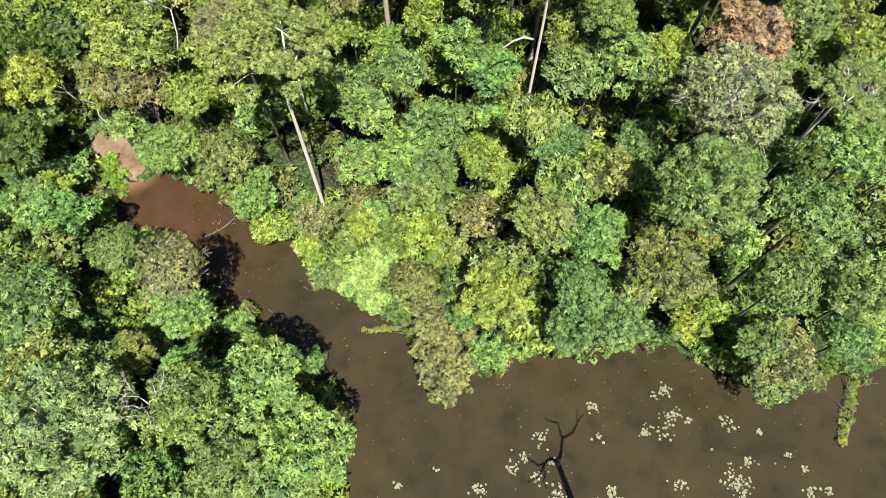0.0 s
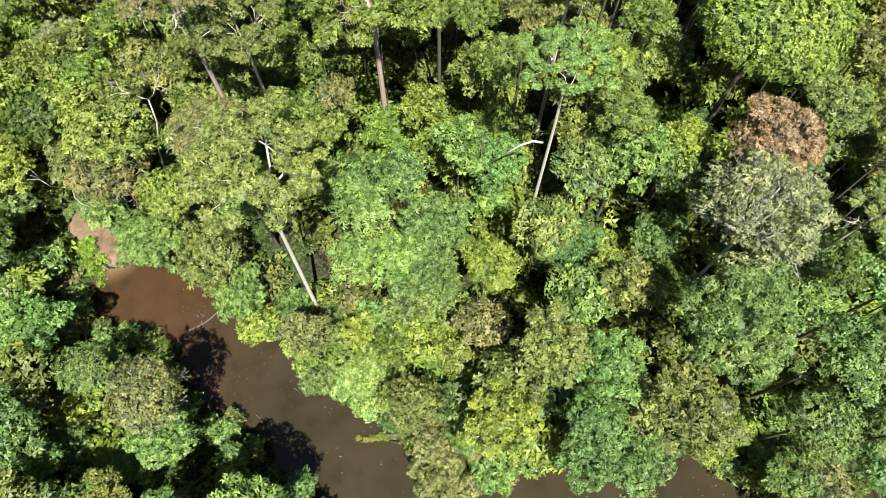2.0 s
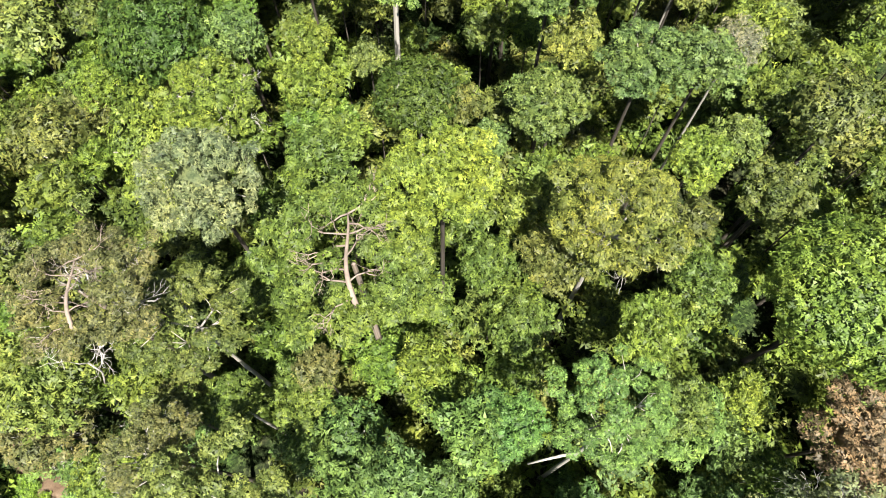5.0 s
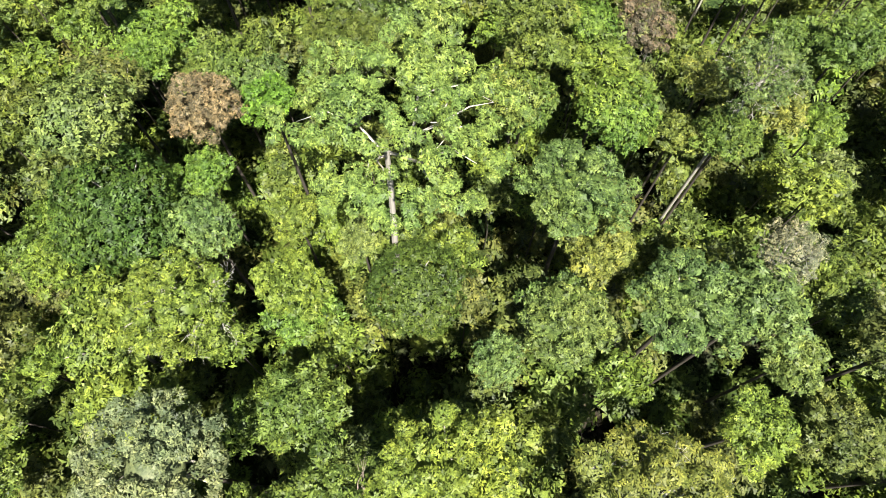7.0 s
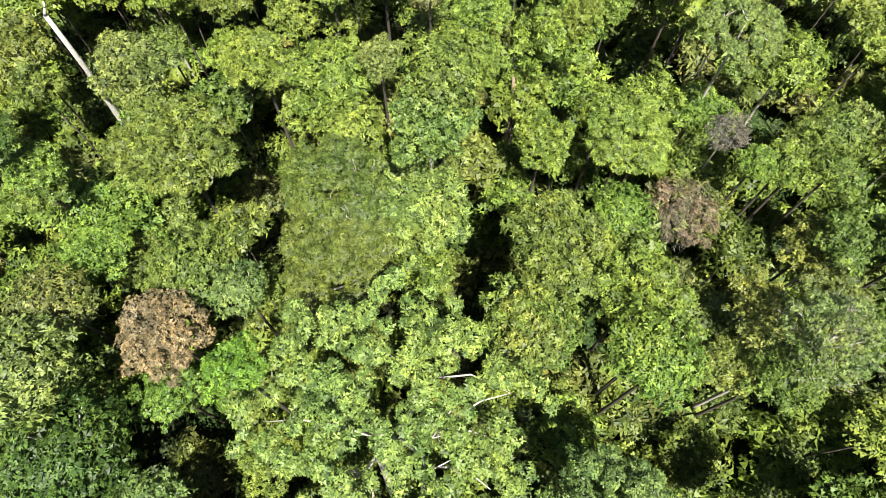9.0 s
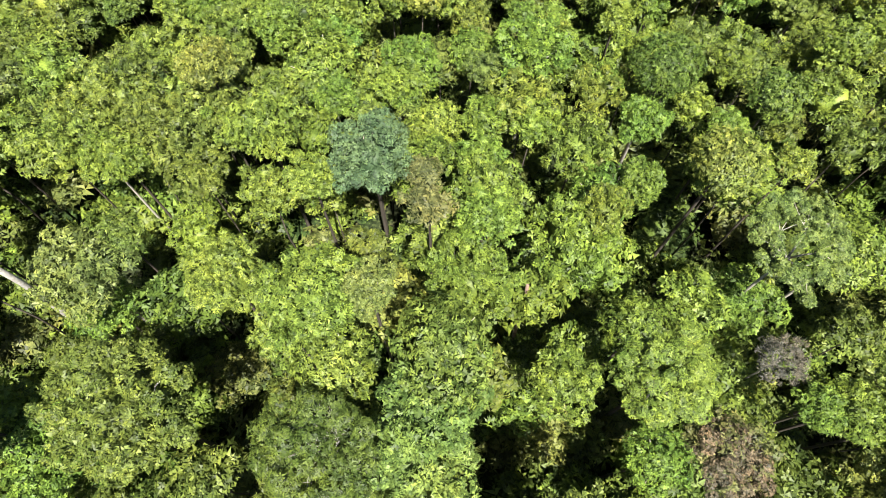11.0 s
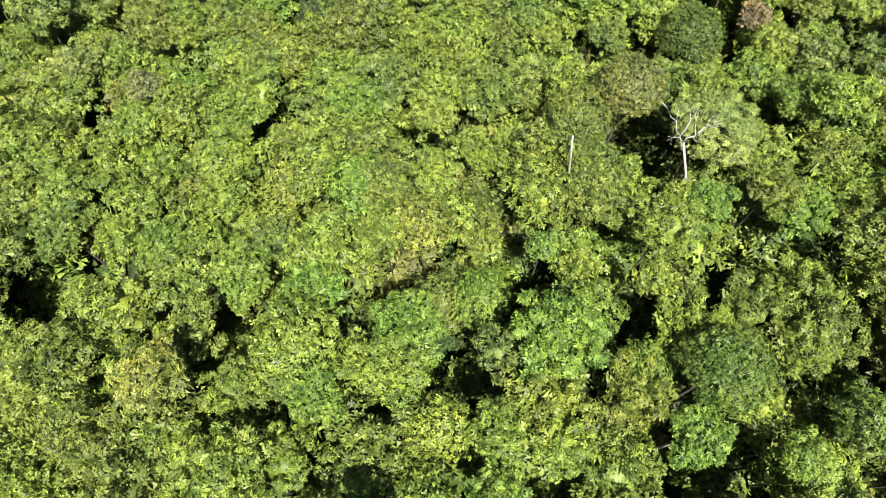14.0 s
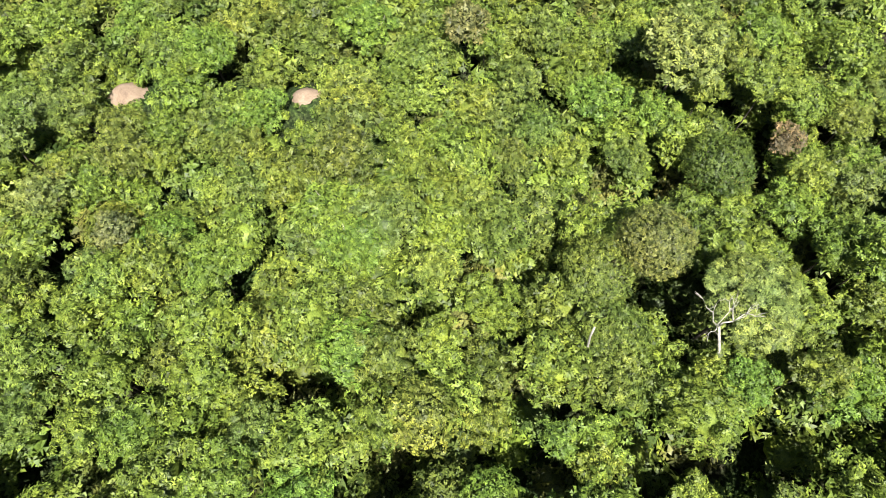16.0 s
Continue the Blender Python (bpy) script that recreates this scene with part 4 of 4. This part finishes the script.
gap(-29.8, 89.4, 2.6)
gap(10.1, 89.8, 2.6)
gap(42.9, 92.5, 2.6)
gap(2.3, 92.9, 2.6)
gap(38.6, 100.7, 2.6)
gap(-2.7, 108.5, 2.6)
gap(7.7, 108.5, 2.6)
gap(-26.3, 111.2, 2.6)
gap(-32.5, 115.9, 2.6)
gap(-11.9, 116.4, 2.6)
gap(-36.7, 118.9, 1.9)
gap(24.9, 119.9, 1.9)
gap(29.4, 124.7, 1.9)
gap(38.9, 129.3, 1.9)
gap(-6.3, 130.7, 1.9)
gap(14.1, 132.6, 1.9)
gap(-1.6, 134.0, 1.9)
gap(4.3, 137.0, 1.9)
gap(-33.1, 139.1, 1.9)
gap(21.5, 139.7, 1.9)
gap(15.8, 140.2, 1.9)
gap(13.2, 141.7, 1.9)
gap(29.4, 144.9, 1.9)
gap(-8.4, 146.2, 1.9)
gap(16.8, 154.7, 1.9)
gap(6.5, 159.1, 1.9)
gap(15.0, 164.9, 1.9)
gap(41.8, 175.5, 1.9)


def fill():
    """Lower and younger trees that close the canopy, too many to count: one joined mesh of leaves and stems."""
    rng = np.random.default_rng(77)
    tall = np.array(PLACED)
    src = []
    for k, crown, *rest in FORMS["bush"] + FORMS["shrub"] + FORMS["young"]:
        v = np.empty(len(crown.vertices) * 3)
        crown.vertices.foreach_get("co", v)
        src.append((k, v.reshape(-1, 3), np.array([tuple(p.vertices) for p in crown.polygons])))
    V, TRI, COL, STEMS, o = [], [], [], [], 0
    count = 0

    def put(x, y, top, r, tint, kind="bush"):
        nonlocal o, count
        k, v, t = src[{"bush": 0, "shrub": 5, "young": 9}[kind] + int(rng.integers({"bush": 5, "shrub": 4, "young": 6}[kind]))]
        a = rng.random() * 6.283
        ca, sa = math.cos(a) * r, math.sin(a) * r
        sy = rng.uniform(0.85, 1.15)
        centre = top - k * r
        V.append(np.stack([x + v[:, 0] * ca - v[:, 1] * sa * sy, y + v[:, 0] * sa + v[:, 1] * ca * sy, centre + v[:, 2] * r], 1))
        TRI.append(t + o)
        c = np.array(TINTS[tint][0]) * rng.uniform(0.84, 1.08) * rng.uniform(0.95, 1.05, 3)
        COL.append(np.repeat(np.append(c, 1.0)[None], len(v), 0))
        o += len(v)
        base = float(land(x, y))
        if centre > base + 1:
            STEMS.append(tube([(x, y, base - 0.1), (x + 0.2 * rng.normal(), y + 0.2 * rng.normal(), (base + centre) / 2), (x, y, centre)], [0.035 * r, 0.028 * r, 0.02 * r], 5))
        count += 1

    step = 4.2
    for gy in np.arange(1.0, 208.0, step):
        for gx in np.arange(-54, 54.1, step):
            x, y = gx + rng.uniform(-1.4, 1.4), gy + rng.uniform(-1.4, 1.4)
            u, pick = rng.random(), rng.random()
            d = float(from_shore(x, y))
            if d < 1.0 or abs(x) > 39 + 0.32 * y or any(math.hypot(x - a, y - b) < c for a, b, c in GAPS) or any(math.hypot(x - a, y - b) < c for a, b, c in OPEN):
                continue
            near = np.hypot(tall[:, 0] - x, tall[:, 1] - y)
            under = near < tall[:, 2] * 0.72
            if y + 10 * (u - 0.5) > 116:
                continue
            else:
                if under.any() and u < 0.7:
                    continue
                reach = rng.uniform(6, 10) if under.any() else rng.uniform(4, 8) if u < 0.36 else rng.uniform(13.5, 19.5)
                put(x, y, min(3.2 + d * 1.1, reach) + float(land(x, y)), min(rng.uniform(2.2, 3.4), 0.4 + d * 0.8), (("C", "F", "C", "F", "E2", "O", "F", "Y2", "G2", "C", "P2", "F") if y < 45 else ("G", "B", "G", "B", "E2", "O", "B", "Y2", "G2", "G", "P2", "B"))[int(pick * 12)])
    for gy in np.arange(110.0, 208.0, 4.7):
        for gx in np.arange(-54, 54.1, 4.7):
            # the closed canopy of young trees
            x, y = gx + rng.uniform(-1.9, 1.9), gy + rng.uniform(-1.9, 1.9)
            u, pick = rng.random(), rng.random()
            if y + 10 * (u - 0.5) < 116 or any(math.hypot(x - a, y - b) < c for a, b, c in GAPS) or any(math.hypot(x - a, y - b) < c + 0.8 for a, b, c in OPEN):
                continue
            near = np.hypot(tall[:, 0] - x, tall[:, 1] - y) < tall[:, 2] * 0.75
            if not near.any():
                put(x, y, canopy(x, y) + rng.normal() * 1.5, rng.uniform(2.2, 4.0), ("B", "B", "B", "B", "G", "B2", "B", "Y", "G", "B2", "G", "E2")[int(pick * 12)], "young")
    for gy in np.arange(2.0, 206.0, 3.9):
        for gx in np.arange(-54, 54.1, 3.9):
            # shaded shrubs near the ground
            x, y = gx + rng.uniform(-1.6, 1.6), gy + rng.uniform(-1.6, 1.6)
            d = float(from_shore(x, y))
            if (np.hypot(tall[:, 0] - x, tall[:, 1] - y) < tall[:, 2] * 0.6).any() and rng.random() < 0.45:
                continue
            if d > 1.5 and abs(x) < 41 + 0.32 * y and not any(math.hypot(x - a, y - b) < c + 2.2 * (y > 150) for a, b, c in OPEN):
                put(x, y, float(land(x, y)) + rng.uniform(2.5, 6.5), rng.uniform(2.3, 3.3), ("G", "B", "G2", "B", "E2", "O")[int(rng.random() * 6)], "shrub")
    for shore in (NORTH[:-1], SOUTH):
        # overhanging bushes along the waterline
        for (ax, ay), (bx, by) in zip(shore, shore[1:]):
            n = int(math.hypot(bx - ax, by - ay) / 0.8)
            for i in range(n):
                x, y = ax + (bx - ax) * i / n + rng.normal() * 0.5, ay + (by - ay) * i / n + rng.normal() * 0.5
                if float(from_shore(x, y)) > -0.5 and not any(math.hypot(x - a, y - b) < c for a, b, c in OPEN):
                    put(x, y, rng.uniform(1.3, 3.2), rng.uniform(0.8, 1.5), ("C", "F", "E2", "G2", "O", "F")[int(rng.random() * 6)], "shrub")
    for i in range(16):
        # plants along the sunken trunk in the pool
        put(40.4 + 0.21 * i + 0.3 * rng.normal(), 7.9 + 0.40 * i, rng.uniform(0.35, 0.8), rng.uniform(0.3, 0.6), "P3" if i % 3 else "L")
    for i in range(9):
        put(-8.6 + 0.7 * i, 19.6 + 0.2 * rng.normal(), rng.uniform(0.3, 0.6), rng.uniform(0.3, 0.5), "L")
    for cx, cy, wide, n, tint in ((-40.2, 38.6, 1.7, 26, "V"), (-41.6, 36.4, 1.6, 24, "P"), (-44.2, 40.0, 2.0, 18, "F"), (-43.6, 46.6, 2.6, 22, "C"), (-37.4, 43.6, 1.2, 12, "F"), (-45.6, 43.4, 1.8, 16, "C"), (-36.4, 41.6, 1.0, 10, "F"), (-37.1, 178.4, 2.2, 26, "B"), (-16.6, 177.8, 2.2, 26, "B"), (-36.9, 176.0, 2.0, 16, "G"), (-16.4, 175.6, 2.0, 16, "G")):
        # low plants round the bare patches of clay
        for _ in range(n):
            x, y = cx + rng.normal() * wide * 0.5, cy + rng.normal() * wide * 0.5
            put(x, y, max(0.1, float(land(x, y))) + rng.uniform(0.3, 0.9), rng.uniform(0.4, 0.8), tint, "shrub")
    for _ in range(190):
        # low, bright waterside plants on the point of land
        a, q = rng.random() * 6.283, math.sqrt(rng.random())
        x, y = -8.6 + 3.2 * q * math.cos(a) - 1.2 * q * math.sin(a), 25.4 + 4.6 * q * math.sin(a)
        if rng.random() < 0.3:
            x, y = x + 2.2, y + 3.2
        if float(from_shore(x, y)) > -0.3:
            put(x, y, max(0.3, float(land(x, y))) + rng.uniform(0.5, 1.3), rng.uniform(0.6, 1.1), "M", "shrub")
    verts, tri = np.concatenate(V), np.concatenate(TRI)
    me = bpy.data.meshes.new("undergrowth")
    me.vertices.add(len(verts))
    me.vertices.foreach_set("co", verts.ravel())
    me.loops.add(tri.size)
    me.loops.foreach_set("vertex_index", tri.ravel())
    me.polygons.add(len(tri))
    me.polygons.foreach_set("loop_start", np.arange(len(tri)) * 3)
    me.materials.append(LEAF_JOINED)
    me.polygons.foreach_set("use_smooth", np.ones(len(tri), bool))
    me.update(calc_edges=True)
    me.attributes.new("tint", "FLOAT_COLOR", "POINT").data.foreach_set("color", np.concatenate(COL).ravel())
    grove = tagged(new("undergrowth"), "closed mass of young trees and bushes between taller trees", "undergrowth", kind="stuff")
    part("foliage", me, grove)
    part("stem", mesh_from("undergrowth_stem", *joined(STEMS), [BARK_BROWN]), grove)
    return count


def far_woods():
    """The forest goes on all round: plain crowns, joined into one mesh."""
    rng = np.random.default_rng(31)
    k, crown = FORMS["shrub"][0][:2]
    v = np.empty(len(crown.vertices) * 3)
    crown.vertices.foreach_get("co", v)
    v, t = v.reshape(-1, 3), np.array([tuple(p.vertices) for p in crown.polygons])
    V, TRI, COL, STEMS = [], [], [], []
    for gy in np.arange(-46, 262, 7.4):
        for gx in np.arange(-120, 121, 7.4):
            x, y = gx + rng.uniform(-2.2, 2.2), gy + rng.uniform(-2.2, 2.2)
            if abs(x) < min(56, 41 + 0.32 * max(y, 0)) and -4 < y < 207 or float(from_shore(x, y)) < 2.5:
                continue
            r, top = rng.uniform(4.2, 5.6), (float(np.interp(y, [0, 60, 110, 140, 200], [15, 22, 23, 18, 12])) + rng.normal() * 2)
            a = rng.random() * 6.283
            ca, sa = math.cos(a) * r, math.sin(a) * r
            V.append(np.stack([x + v[:, 0] * ca - v[:, 1] * sa, y + v[:, 0] * sa + v[:, 1] * ca, top - k * r + v[:, 2] * r], 1))
            TRI.append(t + len(TRI) * len(v))
            COL.append(np.repeat(np.append(np.array(TINTS[("B", "G", "E2", "O", "B", "Y2")[int(rng.integers(6))]][0]) * rng.uniform(0.84, 1.08), 1.0)[None], len(v), 0))
            base = float(land(x, y))
            STEMS.append(tube([(x, y, base - 0.1), (x, y, top - k * r)], [0.22, 0.12], 5))
    me = mesh_from("far_foliage", np.concatenate(V), np.concatenate(TRI), [LEAF_JOINED])
    me.attributes.new("tint", "FLOAT_COLOR", "POINT").data.foreach_set("color", np.concatenate(COL).ravel())
    woods = tagged(new("far_woods"), "closed green forest that goes on into the distance", "forest", kind="stuff")
    part("foliage", me, woods)
    part("stem", mesh_from("far_stem", *joined(STEMS), [BARK_BROWN]), woods)


OPEN = [(-41.4, 43.6, 3.2), (-38.5, 40.0, 2.8), (-41.2, 40.6, 2.8), (-41.0, 37.6, 2.0), (-9.5, 24.0, 3.0), (-8.0, 27.5, 2.5)]
for kx, ky in KNOLLS:
    OPEN += [(kx, ky, 2.6), (kx + 0.8, ky - 3.0, 2.4), (kx + 0.6, ky - 5.2, 2.0)]
soil_patch("soil_bank", -40.1, 42.2, 6.0, 2.9, -0.82, "bare reddish clay bank at the creek's head")
soil_patch("soil_clearing", *KNOLLS[0], 2.2, 1.9, 0.2, "small bare patch of pale clay among bushes", soil=PALE_SOIL)
soil_patch("soil_clearing", *KNOLLS[1], 1.7, 1.2, 0.4, "small bare patch of pale clay among bushes", soil=PALE_SOIL)
fill()
far_woods()


# ---- on the water ----
def lily_patch(x, y, r, n, seed):
    rng = np.random.default_rng(seed)
    V, F = [], []
    for _ in range(n):
        spread = r * (0.38 if rng.random() < 0.9 else 0.9)
        px, py = rng.normal() * spread, rng.normal() * spread
        s, t = rng.uniform(0.08, 0.16), rng.random() * 6.28
        o = len(V)
        V.append((px, py, 0.012))
        for k in range(11):
            a = t + 0.25 + k * (6.28 - 0.5) / 10
            V.append((px + s * math.cos(a), py + s * math.sin(a), 0.016 + 0.02 * rng.random()))
        F += [(o, o + k, o + k + 1) for k in range(1, 11)]
    ob = tagged(new("lily_patch", mesh_from("lily_patch", V, F, [PAD])), "cluster of pale round lily pads floating on water", "water lily", "lily patches", "stuff")
    ob.location = (x, y, 0)
    return ob


lily_patch(10.1, 8.2, 0.92, 22, 20)
lily_patch(15.6, 11.3, 0.82, 22, 21)
lily_patch(23.2, 13.1, 0.83, 22, 22)
lily_patch(22.2, 12.5, 0.71, 8, 23)
lily_patch(23.7, 10.5, 1.28, 40, 24)
lily_patch(20.6, 8.8, 0.81, 20, 25)
lily_patch(22.6, 8.8, 0.92, 16, 26)
lily_patch(29.1, 3.6, 1.67, 70, 27)
lily_patch(28.4, 4.7, 1.12, 12, 28)
lily_patch(3.4, 3.4, 1.11, 26, 29)
lily_patch(23.3, 3.9, 0.89, 20, 30)
lily_patch(16.7, 2.9, 1.11, 30, 31)
lily_patch(11.2, 3.1, 1.22, 30, 32)
lily_patch(9.3, 4.4, 0.79, 18, 33)
lily_patch(7.1, 5.2, 0.79, 18, 34)
lily_patch(8.0, 6.3, 0.68, 16, 35)
lily_patch(11.1, 5.8, 1.02, 14, 36)
lily_patch(29.4, 9.6, 1.04, 18, 37)
lily_patch(32.4, 8.8, 0.46, 8, 38)
lily_patch(36.1, 5.2, 0.45, 7, 39)
lily_patch(36.2, 3.2, 0.67, 18, 40)
lily_patch(38.0, 3.1, 0.56, 14, 41)
lily_patch(30.7, 6.0, 0.79, 18, 42)
lily_patch(34.5, 6.6, 0.57, 7, 43)
lily_patch(28.6, 10.2, 0.47, 7, 44)
lily_patch(-4.4, 3.6, 0.50, 12, 45)
lily_patch(-0.8, 5.2, 0.34, 4, 46)
lily_patch(15.9, 8.5, 0.58, 8, 47)
lily_patch(25.1, 9.9, 0.70, 7, 48)


def floating_litter():
    rng = np.random.default_rng(5)
    V, F = [], []
    while len(F) < 330:
        x, y = rng.uniform(-30, 45), rng.uniform(1, 36)
        d = float(from_shore(x, y))
        if d > -0.4 or rng.random() > math.exp(d / 3.5) + 0.12:
            continue
        s, a, o = rng.uniform(0.04, 0.085), rng.random() * 6.28, len(V)
        V += [(x + s * math.cos(a + w) * q, y + s * math.sin(a + w) * q, 0.012 + 0.012 * (w in (0, 3.14))) for w, q in ((0, 1), (1.57, 0.55), (3.14, 1), (4.71, 0.55))]
        F.append((o, o + 1, o + 2, o + 3))
    return tagged(new("floating_leaves", mesh_from("floating_leaves", V, F, [LITTER], False)), "scattered fallen leaves floating near the banks", "leaves", kind="stuff")


floating_litter()


def sunken_log(x, y, length, turn, thick, seed, label, z=0.05, wood=BARK_BROWN):
    rng = np.random.default_rng(seed)
    pts = [(length * (s - 0.5), 0.08 * length * math.sin(3 * s + seed), z + 0.1 * math.sin(4 * s + seed)) for s in np.linspace(0, 1, 7)]
    ob = tagged(new("fallen_branch"), label, "fallen branch")
    ob.matrix_basis = pose(x, y, 0, 0, 0, turn)
    part("stem", mesh_from("stem", *tube(pts, [thick * (1 - 0.1 * i) for i in range(7)], 7), [wood]), ob)
    for i in (2, 4, 5):
        out = []
        twigs(rng, np.array(pts[i]), unit(np.array([0.8, rng.choice([-0.8, 0.8]), 0.35])), length * 0.2, thick * 0.5, 1, out)
        part("side_branch", mesh_from("side_branch", *joined(out), [wood]), ob)
    return ob


sunken_log(-26.1, 32.3, 4.4, 43, 0.16, 3, "mossy fallen trunk lying half under water", 0.05, BARK_BROWN)
sunken_log(-21.6, 32.2, 2.3, 36, 0.1, 4, "bleached fallen branch at the bank", 0.05, DEAD_WOOD)
sunken_log(-21.5, 20.4, 1.7, 30, 0.2, 5, "pale broken log end at the bank", 0.05, DEAD_WOOD)
sunken_log(-5.0, 19.5, 5.3, -3, 0.22, 6, "fallen trunk overgrown with low plants at the bank", 0.05, BARK_BROWN)
sunken_log(6.7, 16.4, 2.1, -49, 0.12, 7, "grey dead branch reaching into the water", 0.05, BARK_BROWN)
sunken_log(-18.8, 21.5, 1.3, -30, 0.07, 8, "thin dead twigs sticking out of the water", 0.05, BARK_BROWN)
sunken_log(-15.0, 24.4, 1.5, -13, 0.06, 9, "thin dead twigs sticking out of the water", 0.05, BARK_BROWN)
sunken_log(41.9, 11.0, 7.4, 63, 0.18, 10, "fallen trunk overgrown with green plants in the pool", 0.05, BARK_BROWN)
